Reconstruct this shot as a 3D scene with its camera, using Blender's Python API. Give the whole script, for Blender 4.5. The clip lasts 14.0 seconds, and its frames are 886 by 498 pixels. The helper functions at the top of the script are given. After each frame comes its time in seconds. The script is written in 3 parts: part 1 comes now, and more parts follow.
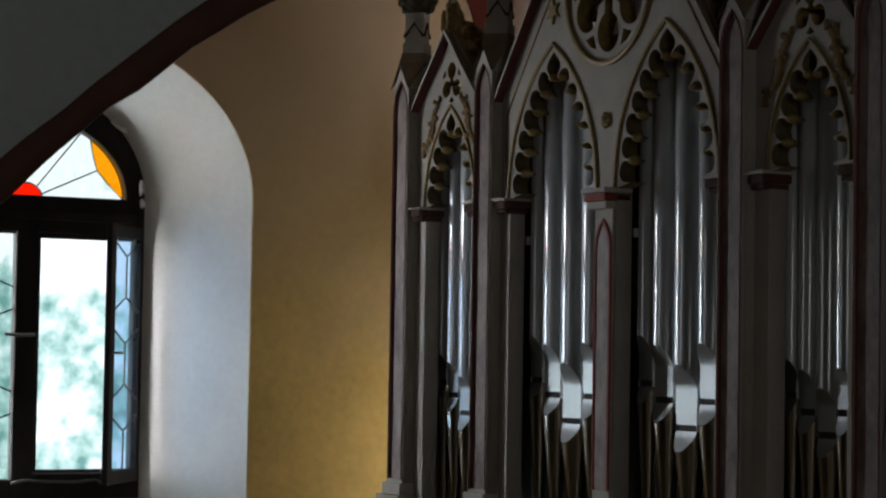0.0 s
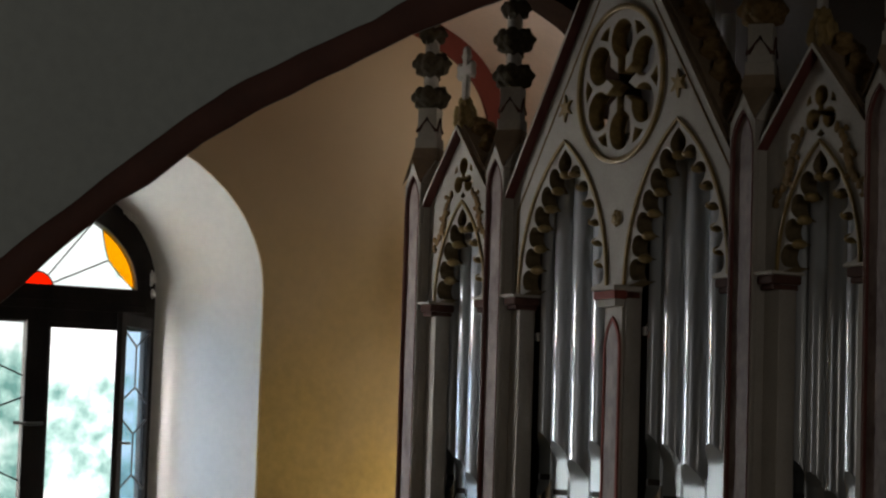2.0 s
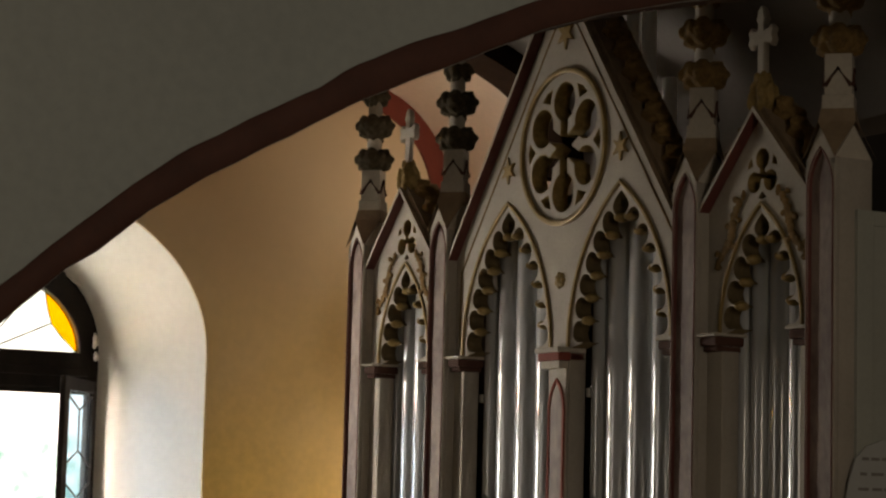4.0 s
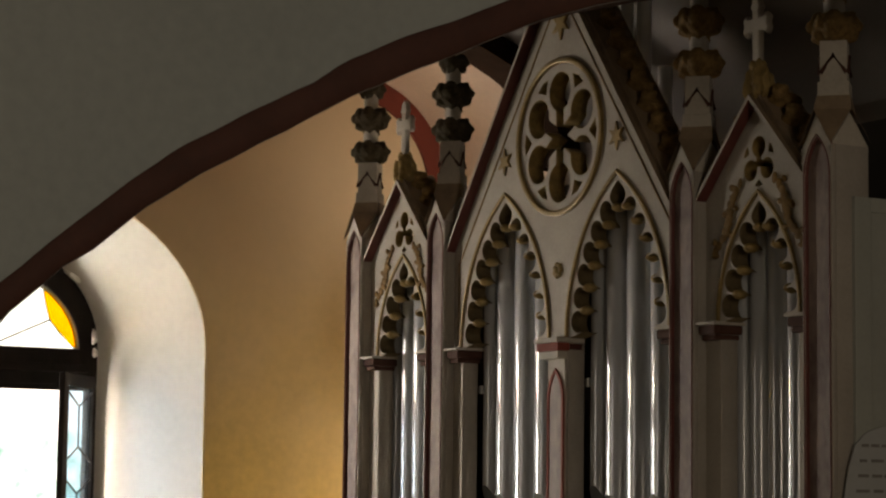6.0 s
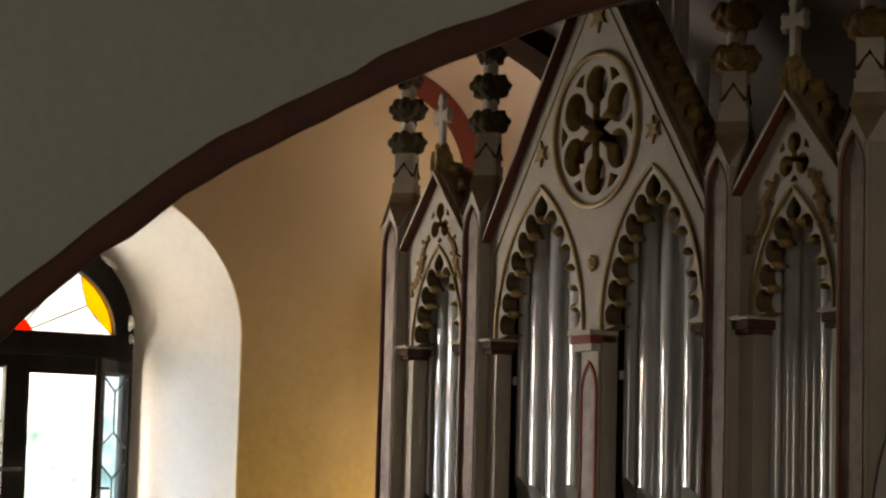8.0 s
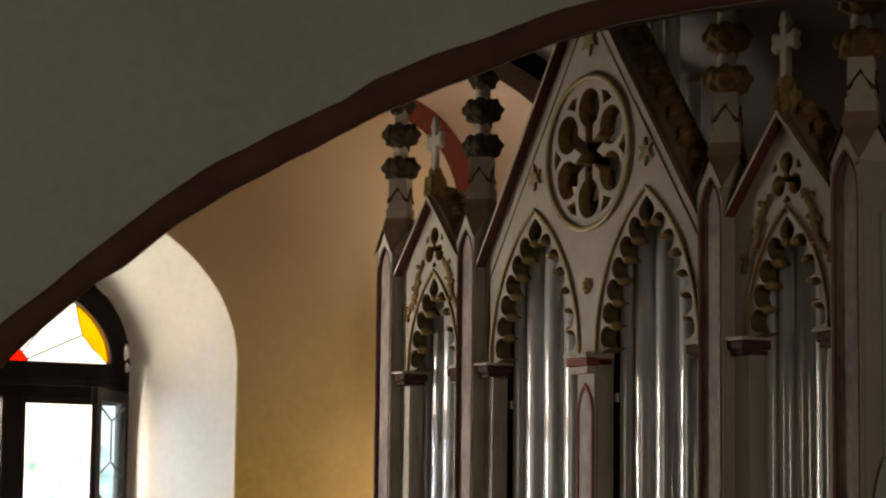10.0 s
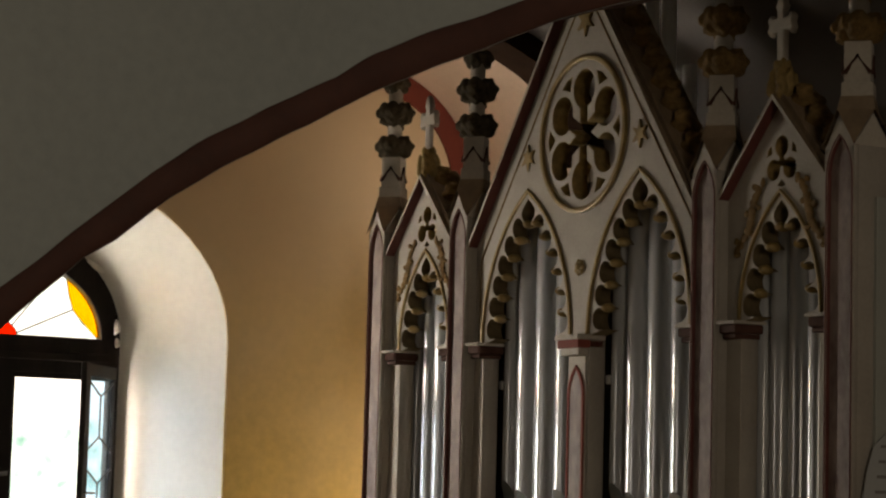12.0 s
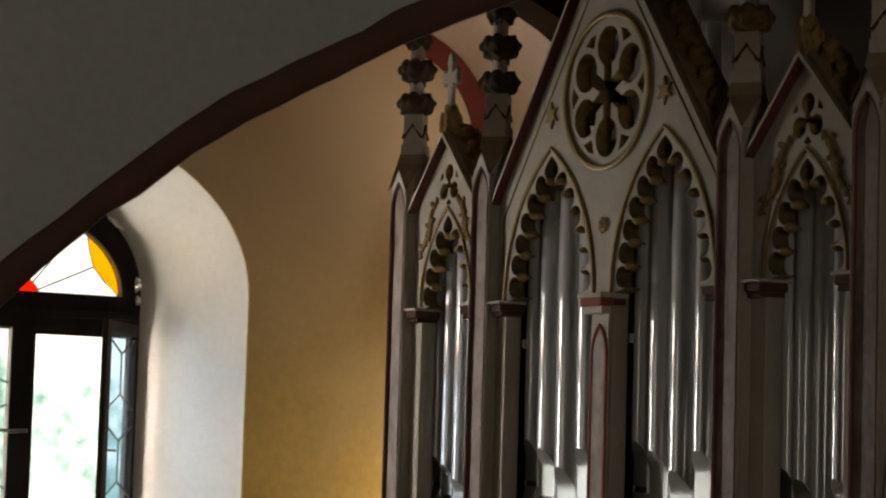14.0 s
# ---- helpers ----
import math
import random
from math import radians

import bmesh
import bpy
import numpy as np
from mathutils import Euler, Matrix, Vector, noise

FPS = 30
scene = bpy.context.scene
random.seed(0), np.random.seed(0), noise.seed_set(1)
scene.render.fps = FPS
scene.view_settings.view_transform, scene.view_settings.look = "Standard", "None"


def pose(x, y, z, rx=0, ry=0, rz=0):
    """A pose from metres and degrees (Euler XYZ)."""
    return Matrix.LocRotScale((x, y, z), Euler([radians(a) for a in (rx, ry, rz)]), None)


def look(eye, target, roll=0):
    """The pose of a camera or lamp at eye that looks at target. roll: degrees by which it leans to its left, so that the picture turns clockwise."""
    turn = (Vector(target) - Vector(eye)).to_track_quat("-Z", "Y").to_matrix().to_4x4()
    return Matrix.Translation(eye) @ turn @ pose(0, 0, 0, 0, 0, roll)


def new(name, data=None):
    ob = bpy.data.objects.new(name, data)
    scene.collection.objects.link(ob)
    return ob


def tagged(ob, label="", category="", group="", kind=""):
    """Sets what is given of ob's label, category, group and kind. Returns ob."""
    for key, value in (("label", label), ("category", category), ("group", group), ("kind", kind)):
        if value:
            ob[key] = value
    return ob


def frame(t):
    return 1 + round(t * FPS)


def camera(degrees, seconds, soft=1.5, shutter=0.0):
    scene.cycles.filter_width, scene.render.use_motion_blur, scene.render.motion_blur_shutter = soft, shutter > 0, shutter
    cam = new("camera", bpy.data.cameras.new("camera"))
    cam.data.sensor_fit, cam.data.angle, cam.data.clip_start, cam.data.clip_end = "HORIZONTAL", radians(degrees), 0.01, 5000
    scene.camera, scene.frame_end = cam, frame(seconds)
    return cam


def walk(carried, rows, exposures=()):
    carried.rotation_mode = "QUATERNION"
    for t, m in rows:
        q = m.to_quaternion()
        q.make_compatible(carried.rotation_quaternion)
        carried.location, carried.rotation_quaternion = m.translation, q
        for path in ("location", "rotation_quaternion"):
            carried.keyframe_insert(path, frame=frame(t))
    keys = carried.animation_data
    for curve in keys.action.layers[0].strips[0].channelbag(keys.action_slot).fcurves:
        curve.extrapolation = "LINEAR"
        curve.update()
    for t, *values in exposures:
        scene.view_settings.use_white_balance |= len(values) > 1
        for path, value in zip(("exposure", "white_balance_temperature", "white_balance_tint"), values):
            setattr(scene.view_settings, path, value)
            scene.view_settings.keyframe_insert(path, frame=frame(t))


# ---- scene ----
cam = camera(22.175, 14.0, soft=2.3)
EYE = (7.607, -4.847, 1.6)
ROWS = [
    (0.0, -0.053, 0.017, -0.029, 61.677, 2.707, -0.958),
    (0.5, -0.050, 0.024, -0.026, 61.977, 3.334, -1.361),
    (1.0, -0.049, 0.025, -0.020, 62.055, 4.001, -1.757),
    (1.5, -0.045, 0.026, -0.015, 61.869, 4.376, -1.669),
    (2.0, -0.042, 0.026, -0.012, 61.952, 5.009, -1.805),
    (2.5, -0.033, 0.021, -0.007, 61.987, 6.247, -1.882),
    (3.0, -0.044, 0.013, -0.003, 61.569, 6.598, -1.676),
    (3.5, -0.039, 0.005, 0.001, 60.795, 6.365, -1.610),
    (4.0, -0.025, -0.000, 0.008, 60.471, 6.491, -1.464),
    (6.5, -0.022, 0.002, 0.016, 60.534, 6.191, -0.661),
    (7.0, -0.007, -0.006, 0.015, 60.532, 6.177, -1.212),
    (7.5, 0.007, -0.003, 0.017, 60.798, 5.761, -0.996),
    (8.0, 0.013, -0.011, 0.016, 61.363, 5.964, -1.512),
    (10.5, 0.021, -0.004, 0.020, 61.331, 6.678, -0.661),
    (11.0, 0.007, 0.002, 0.020, 61.193, 6.747, -1.145),
    (11.5, -0.000, 0.006, 0.019, 61.202, 6.660, -1.374),
    (12.0, -0.008, 0.007, 0.017, 61.059, 6.089, -1.536),
    (12.5, -0.013, 0.002, 0.015, 61.392, 5.902, -1.449),
    (13.0, -0.033, 0.007, 0.012, 61.594, 5.443, -1.559),
    (13.5, -0.044, 0.004, 0.010, 61.701, 5.171, -1.753),
    (14.0, -0.054, 0.006, 0.010, 61.473, 5.065, -1.702),
]
EXPOSURES = [(0.0, -0.25, 6100, 9), (1.5, -0.15, 6500, 10), (3.0, 0.25, 7100, 11), (4.0, 0.64, 8200, 13), (8.0, 0.75, 8200, 14), (11.0, 0.68, 8300, 14), (12.5, 0.62, 8000, 13), (14.0, 0.33, 7800, 13)]
walk(cam, [(t, pose(EYE[0] + dx, EYE[1] + dy, EYE[2] + dz, 90 + pitch, roll, yaw)) for t, dx, dy, dz, yaw, pitch, roll in ROWS], EXPOSURES)

# ---- light ----
world = bpy.data.worlds.new("world")
scene.world = world
world.use_nodes = True
wn = world.node_tree
sky = wn.nodes.new("ShaderNodeTexSky")
sky.sky_type, sky.sun_disc = "NISHITA", False
sky.sun_elevation, sky.sun_rotation = radians(42), radians(250)
wn.links.new(sky.outputs["Color"], wn.nodes["Background"].inputs["Color"])
wn.nodes["Background"].inputs["Strength"].default_value = 0.12


def area_lamp(name, place, target, wide, high, watts, colour):
    """A rectangular area lamp at place, turned towards target."""
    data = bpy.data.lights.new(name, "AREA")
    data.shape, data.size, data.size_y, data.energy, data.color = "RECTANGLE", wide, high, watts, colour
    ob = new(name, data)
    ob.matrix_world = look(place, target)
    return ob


DAY = (0.98, 0.985, 1.0)
area_lamp("window_daylight", (-3.22, -2.2, 1.75), (-2.45, -0.75, 1.7), 0.95, 2.1, 168, DAY)
# nave, side and end: added fill lamps, the walls have no windows there
area_lamp("nave_fill_light", (5.6, -8.35, 2.6), (2.0, 0.0, 1.9), 1.0, 1.9, 9.0, (1.0, 0.93, 0.84))
area_lamp("side_fill_light", (-2.2, -5.4, 2.1), (0.5, 0.0, 2.6), 0.9, 1.7, 5.0, DAY)
area_lamp("end_fill_light", (10.9, -3.4, 2.7), (-2.0, -1.0, 2.4), 1.2, 2.0, 64, (1.0, 0.95, 0.88))
# two added lamps brighten the ochre wall and vault; no opening is built
area_lamp("wall_fill_light", (-2.02, 0.74, 1.4), (-2.37, -0.55, 1.6), 0.36, 2.3, 10.5, (1.0, 0.91, 0.74))
area_lamp("vault_fill_light", (-1.35, 0.66, 2.6), (-2.3, -0.3, 2.9), 0.6, 0.7, 5.0, (1.0, 0.93, 0.86))

# ---- materials ----


def material(name, base, rough=0.7, metal=0.0, vary=0.12, scale=6.0, fine=60.0, bump=0.15, second=None, island=0.0, stretch=(1, 1, 1), spec=0.5):
    """Paint, plaster or metal with stains at two scales and fine relief."""
    m = bpy.data.materials.new(name)
    m.use_nodes = True
    n, l = m.node_tree.nodes, m.node_tree.links
    b = n["Principled BSDF"]
    b.inputs["Metallic"].default_value = metal
    b.inputs["Specular IOR Level"].default_value = spec
    co = n.new("ShaderNodeTexCoord")
    mp = n.new("ShaderNodeMapping")
    mp.inputs["Scale"].default_value = stretch
    l.new(co.outputs["Object"], mp.inputs["Vector"])
    big, small = n.new("ShaderNodeTexNoise"), n.new("ShaderNodeTexNoise")
    big.inputs["Scale"].default_value, big.inputs["Detail"].default_value = scale, 5
    small.inputs["Scale"].default_value, small.inputs["Detail"].default_value = fine, 4
    for q in (big, small):
        l.new(mp.outputs["Vector"], q.inputs["Vector"])
    ramp = n.new("ShaderNodeValToRGB")
    dark = second or tuple(c * (1 - 2.2 * vary) for c in base)
    ramp.color_ramp.elements[0].position, ramp.color_ramp.elements[1].position = 0.32, 0.62
    ramp.color_ramp.elements[0].color, ramp.color_ramp.elements[1].color = (*dark, 1), (*base, 1)
    mix = n.new("ShaderNodeMix")
    mix.inputs["Factor"].default_value = 0.35
    l.new(big.outputs["Fac"], mix.inputs["A"])
    l.new(small.outputs["Fac"], mix.inputs["B"])
    l.new(mix.outputs["Result"], ramp.inputs["Fac"])
    l.new(ramp.outputs["Color"], b.inputs["Base Color"])
    rr = n.new("ShaderNodeMapRange")
    rr.inputs["To Min"].default_value, rr.inputs["To Max"].default_value = max(0.05, rough - 0.1), min(1, rough + 0.1)
    l.new(small.outputs["Fac"], rr.inputs["Value"])
    l.new(rr.outputs["Result"], b.inputs["Roughness"])
    if bump:
        bp = n.new("ShaderNodeBump")
        bp.inputs["Strength"].default_value, bp.inputs["Distance"].default_value = bump, 0.01
        l.new(mix.outputs["Result"], bp.inputs["Height"])
        l.new(bp.outputs["Normal"], b.inputs["Normal"])
    return m


YELLOW = material("ochre_limewash", (0.68, 0.48, 0.17), 0.9, vary=0.14, scale=2.4, fine=25, bump=0.25, spec=0.2)


def blend_up(m, pale, low, high):
    """The limewash turns paler towards the vault, with a cloudy edge."""
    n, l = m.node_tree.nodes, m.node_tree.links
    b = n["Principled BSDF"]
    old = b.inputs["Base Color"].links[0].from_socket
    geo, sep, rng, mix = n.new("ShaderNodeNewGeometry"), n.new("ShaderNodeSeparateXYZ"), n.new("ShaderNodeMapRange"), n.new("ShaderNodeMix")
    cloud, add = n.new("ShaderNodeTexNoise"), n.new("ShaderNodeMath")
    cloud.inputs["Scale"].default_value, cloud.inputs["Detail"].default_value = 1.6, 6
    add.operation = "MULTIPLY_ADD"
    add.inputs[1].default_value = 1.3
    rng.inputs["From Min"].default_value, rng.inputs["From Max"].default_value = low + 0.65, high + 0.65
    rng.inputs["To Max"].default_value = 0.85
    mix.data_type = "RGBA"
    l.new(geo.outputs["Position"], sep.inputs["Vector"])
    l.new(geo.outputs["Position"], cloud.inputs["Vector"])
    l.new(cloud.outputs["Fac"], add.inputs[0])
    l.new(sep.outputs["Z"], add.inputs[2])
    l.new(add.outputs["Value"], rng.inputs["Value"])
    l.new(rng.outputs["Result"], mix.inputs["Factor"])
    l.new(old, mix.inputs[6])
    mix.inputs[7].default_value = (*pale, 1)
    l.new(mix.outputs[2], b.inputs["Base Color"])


blend_up(YELLOW, (0.71, 0.55, 0.38), 1.5, 2.9)
PLASTER = material("white_plaster", (0.86, 0.83, 0.76), 0.9, vary=0.05, scale=2.5, fine=30, bump=0.35, spec=0.2)
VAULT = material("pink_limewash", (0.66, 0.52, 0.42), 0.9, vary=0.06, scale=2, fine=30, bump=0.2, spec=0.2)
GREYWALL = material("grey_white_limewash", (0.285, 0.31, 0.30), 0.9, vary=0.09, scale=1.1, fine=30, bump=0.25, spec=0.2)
BAND = material("oxblood_band_paint", (0.070, 0.028, 0.020), 0.75, vary=0.15, scale=7, fine=50, spec=0.3)
RIB = material("red_rib_paint", (0.20, 0.045, 0.03), 0.8, vary=0.1, spec=0.3)
WHITE = material("aged_white_paint", (0.375, 0.34, 0.29), 0.68, vary=0.11, scale=5, fine=70, bump=0.14, spec=0.25)
GREYP = material("grey_white_paint", (0.30, 0.27, 0.235), 0.72, vary=0.10, scale=5, fine=70, bump=0.14, spec=0.2)
FLANK = material("grey_green_flank_paint", (0.285, 0.295, 0.265), 0.6, vary=0.08, scale=4, fine=60, bump=0.12)
GOLD = material("dulled_gold_paint", (0.25, 0.17, 0.06), 0.5, metal=0.25, vary=0.2, scale=20, fine=90)
CUSP = material("gilt_cusp_edge", (0.125, 0.092, 0.05), 0.85, vary=0.2, scale=18, fine=90, spec=0.1)
BROWNGOLD = material("browned_gilding", (0.20, 0.125, 0.05), 0.85, vary=0.25, scale=22, fine=90, spec=0.15)
OCHRE = material("worn_ochre_gilding", (0.27, 0.185, 0.07), 0.7, metal=0.1, vary=0.25, scale=22, fine=90, spec=0.25)
# left crockets: their silhouette against the bright wall is put into a darker colour
SHADELEAF = material("shaded_gilt_leaf", (0.068, 0.053, 0.032), 0.85, vary=0.3, scale=25, fine=90, spec=0.12)
RED = material("dark_red_paint", (0.115, 0.031, 0.025), 0.6, vary=0.15, scale=12)
CAPBROWN = material("brown_capital_paint", (0.07, 0.032, 0.023), 0.8, vary=0.15, scale=14, spec=0.15)
ROOFBROWN = material("brown_pinnacle_paint", (0.20, 0.14, 0.085), 0.6, vary=0.15, scale=14)
MARBLE = material("rose_marbling", (0.235, 0.18, 0.15), 0.65, scale=11, fine=48, second=(0.085, 0.048, 0.04), bump=0.06, stretch=(1, 1, 0.5))
TIN = material("tin_pipe_metal", (0.54, 0.555, 0.57), 0.12, metal=0.34, vary=0.05, scale=3, fine=20, bump=0.0, stretch=(1, 1, 0.15))
FOOT = material("foot_metal", (0.46, 0.43, 0.37), 0.15, metal=1.0, vary=0.06, scale=4, fine=30, bump=0.0, stretch=(1, 1, 0.2))
LIP = material("brushed_tin_lip", (0.34, 0.36, 0.365), 0.45, metal=0.92, vary=0.04, scale=6, fine=30, bump=0.0, stretch=(1, 1, 0.2))
DULLTIN = material("dull_tin", (0.85, 0.85, 0.82), 0.5, metal=0.0, vary=0.08, scale=6, fine=90, stretch=(1, 1, 0.2))
# darkness inside case and pipe mouths is put into this near-black colour
BLACK = material("unlit_interior_black", (0.035, 0.028, 0.022), 0.8, vary=0.2)
WOOD = material("dark_window_oak", (0.024, 0.017, 0.013), 0.75, vary=0.25, scale=10, fine=80, stretch=(1, 1, 0.25), spec=0.2)
LEAD = material("lead_came", (0.10, 0.10, 0.10), 0.5, metal=0.6)
IRON = material("old_iron", (0.09, 0.08, 0.07), 0.7, metal=0.3, vary=0.2)
RIBBROWN = material("matt_brown_rib_paint", (0.032, 0.018, 0.012), 0.95, vary=0.15, spec=0.05)
BOARDS = material("floor_boards", (0.42, 0.30, 0.17), 0.55, vary=0.2, scale=3, fine=40, stretch=(1, 6, 1))
# the dimness over and behind the organ is put into this darker grey
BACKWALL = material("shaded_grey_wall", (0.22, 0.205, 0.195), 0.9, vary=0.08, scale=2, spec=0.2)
PAPER = material("printed_paper", (0.32, 0.33, 0.325), 0.85, vary=0.04)
INK = material("ink", (0.17, 0.16, 0.15), 0.8)


def glass(name, colour, rough=0.05):
    m = bpy.data.materials.new(name)
    m.use_nodes = True
    n, l = m.node_tree.nodes, m.node_tree.links
    n.remove(n["Principled BSDF"])
    tr, gl, mx, fr = n.new("ShaderNodeBsdfTransparent"), n.new("ShaderNodeBsdfGlossy"), n.new("ShaderNodeMixShader"), n.new("ShaderNodeLayerWeight")
    pw, sc = n.new("ShaderNodeMath"), n.new("ShaderNodeMath")
    pw.operation, sc.operation = "POWER", "MULTIPLY_ADD"
    pw.inputs[1].default_value, sc.inputs[1].default_value, sc.inputs[2].default_value = 4.0, 0.5, 0.03
    l.new(fr.outputs["Facing"], pw.inputs[0])
    l.new(pw.outputs["Value"], sc.inputs[0])
    tx, rp = n.new("ShaderNodeTexNoise"), n.new("ShaderNodeMix")
    tx.inputs["Scale"].default_value = 9
    rp.data_type = "RGBA"
    rp.inputs["A"].default_value = (*[c * 0.86 for c in colour], 1)
    rp.inputs["B"].default_value = (*colour, 1)
    l.new(tx.outputs["Fac"], rp.inputs["Factor"])
    l.new(rp.outputs["Result"], tr.inputs["Color"])
    gl.inputs["Roughness"].default_value = rough
    l.new(sc.outputs["Value"], mx.inputs["Fac"])
    l.new(tr.outputs["BSDF"], mx.inputs[1])
    l.new(gl.outputs["BSDF"], mx.inputs[2])
    l.new(mx.outputs["Shader"], n["Material Output"].inputs["Surface"])
    return m


CLEAR = glass("clear_old_glass", (0.93, 0.97, 0.96))
BLUISH = glass("pale_blue_glass", (0.72, 0.87, 1.0))
AMBER = glass("amber_glass", (1.0, 0.59, 0.012))
SCARLET = glass("scarlet_glass", (1.0, 0.11, 0.012))

# ---- mesh helpers ----


def finish(bm, name, mats, smooth=False):
    me = bpy.data.meshes.new(name)
    bmesh.ops.recalc_face_normals(bm, faces=bm.faces[:])
    bm.to_mesh(me)
    bm.free()
    for m in mats if isinstance(mats, (list, tuple)) else [mats]:
        me.materials.append(m)
    if smooth:
        for p in me.polygons:
            p.use_smooth = True
    return me


def part(name, bm, mats, parent=None, label="", smooth=False):
    """Links a bmesh, or a ready mesh, as one mesh object under a thing or a part."""
    me = bm if isinstance(bm, bpy.types.Mesh) else finish(bm, name, mats, smooth)
    ob = new(name, me)
    ob.parent = parent
    return tagged(ob, label)


def thing(name, label, category, group="", kind="", at=(0, 0, 0)):
    ob = new(name)
    ob.location = at
    return tagged(ob, label, category, group, kind)


def box(bm, x0, x1, y0, y1, z0, z1, bevel=0.0, mat=0):
    made = bmesh.ops.create_cube(bm, size=1.0, matrix=Matrix.Translation(((x0 + x1) / 2, (y0 + y1) / 2, (z0 + z1) / 2)) @ Matrix.Diagonal((x1 - x0, y1 - y0, z1 - z0, 1)))
    vs = made["verts"]
    fs = {f for v in vs for f in v.link_faces}
    for f in fs:
        f.material_index = mat
    if bevel:
        es = list({e for v in vs for e in v.link_edges})
        bmesh.ops.bevel(bm, geom=es, offset=bevel, segments=2, profile=0.6, affect="EDGES", material=mat)
    return bm


def boxed(*a, **k):
    return box(bmesh.new(), *a, **k)


def lathe(bm, profile, n=20, place=(0, 0, 0), mat=0):
    """A turned body from (radius, z) pairs."""
    rings = []
    for r, z in profile:
        rings.append([bm.verts.new((place[0] + r * math.cos(2 * math.pi * i / n), place[1] + r * math.sin(2 * math.pi * i / n), place[2] + z)) for i in range(n)])
    for a, b in zip(rings, rings[1:]):
        for i in range(n):
            f = bm.faces.new((a[i], a[(i + 1) % n], b[(i + 1) % n], b[i]))
            f.material_index, f.smooth = mat, True
    for ring in (rings[0], rings[-1]):
        bm.faces.new(ring).material_index = mat
    return bm


def blob(bm, place, size, turn=0.0, mat=0, sub=2, rough=0.0):
    m = Matrix.Translation(place) @ Matrix.Rotation(turn, 4, "Z") @ Matrix.Diagonal((*size, 1))
    made = bmesh.ops.create_icosphere(bm, subdivisions=sub, radius=1.0, matrix=m)
    for v in made["verts"]:
        if rough:
            v.co += (v.co - Vector(place)) * rough * noise.noise(v.co * 60)
        for f in v.link_faces:
            f.material_index, f.smooth = mat, True
    return bm


def sheet(name, outlines, depth, bevel, mats, front=0.0, side=1):
    """A board standing in the x-z plane: outer outline first, then its holes; its front is at y = front.
    Faces that look forwards take the first material, the cut edges the second."""
    cu = bpy.data.curves.new(name, "CURVE")
    cu.dimensions, cu.fill_mode, cu.extrude, cu.bevel_depth, cu.bevel_resolution = "2D", "BOTH", depth / 2 - bevel, bevel, 1
    for pts in outlines:
        sp = cu.splines.new("POLY")
        sp.points.add(len(pts) - 1)
        for q, (x, z) in zip(sp.points, pts):
            q.co = (x, z, 0, 1)
        sp.use_cyclic_u = True
    tmp = bpy.data.objects.new(name, cu)
    me = bpy.data.meshes.new_from_object(tmp)
    bpy.data.objects.remove(tmp)
    me.name = name
    me.transform(Matrix(((1, 0, 0, 0), (0, 0, -1, front + depth / 2), (0, 1, 0, 0), (0, 0, 0, 1))))
    me.materials.clear()
    for m in mats:
        me.materials.append(m)
    for p in me.polygons:
        p.material_index = 0 if abs(p.normal.y) > 0.9 else side
    return me


def sweep(bm, path, rx, rz, mat=0, closed=False):
    """A bar of rectangular section along points of the x-z plane; path is (x, y, z)."""
    n = len(path)
    rings = []
    for i, p in enumerate(path):
        a = Vector(path[(i - 1) % n] if closed or i else path[0])
        b = Vector(path[(i + 1) % n] if closed or i < n - 1 else path[-1])
        d = (b - a).normalized()
        s = Vector((d.z, 0, -d.x)).normalized()
        o = Vector(p)
        rings.append([bm.verts.new(o + s * sx * rx + Vector((0, sy * rz, 0))) for sx, sy in ((-1, -1), (-0.4, -1.35), (0.4, -1.35), (1, -1), (1, 1), (-1, 1))])
    pairs = list(zip(rings, rings[1:])) + ([(rings[-1], rings[0])] if closed else [])
    for a, b in pairs:
        for i in range(6):
            bm.faces.new((a[i], a[(i + 1) % 6], b[(i + 1) % 6], b[i])).material_index = mat
    if not closed:
        bm.faces.new(rings[0]).material_index = mat
        bm.faces.new(rings[-1]).material_index = mat
    return bm


def fused(name, bm, mat, voxel=0.006, vein=0.010, freq=38):
    """Carved work: overlapping lumps grown together into one skin, with a rough chiselled surface."""
    tmp = new(name, finish(bm, name, mat))
    mod = tmp.modifiers.new("remesh", "REMESH")
    mod.mode, mod.voxel_size = "VOXEL", voxel
    bpy.context.view_layer.update()
    me = bpy.data.meshes.new_from_object(tmp.evaluated_get(bpy.context.evaluated_depsgraph_get()))
    bpy.data.objects.remove(tmp)
    me.name = name
    me.materials.clear()
    me.materials.append(mat)
    normals = [v.normal.copy() for v in me.vertices]
    for v, nn in zip(me.vertices, normals):
        v.co += nn * vein * noise.noise(v.co * freq)
    for p in me.polygons:
        p.use_smooth = True
    return me


def tube(bm, path, r, n=8, mat=0):
    rings = []
    for i, p in enumerate(path):
        d = (Vector(path[min(i + 1, len(path) - 1)]) - Vector(path[max(i - 1, 0)])).normalized()
        u = d.orthogonal().normalized()
        w = d.cross(u)
        rings.append([bm.verts.new(Vector(p) + r * (u * math.cos(2 * math.pi * k / n) + w * math.sin(2 * math.pi * k / n))) for k in range(n)])
    for a, b in zip(rings, rings[1:]):
        for k in range(n):
            f = bm.faces.new((a[k], a[(k + 1) % n], b[(k + 1) % n], b[k]))
            f.smooth, f.material_index = True, mat
    bm.faces.new(rings[0]), bm.faces.new(rings[-1])
    return bm


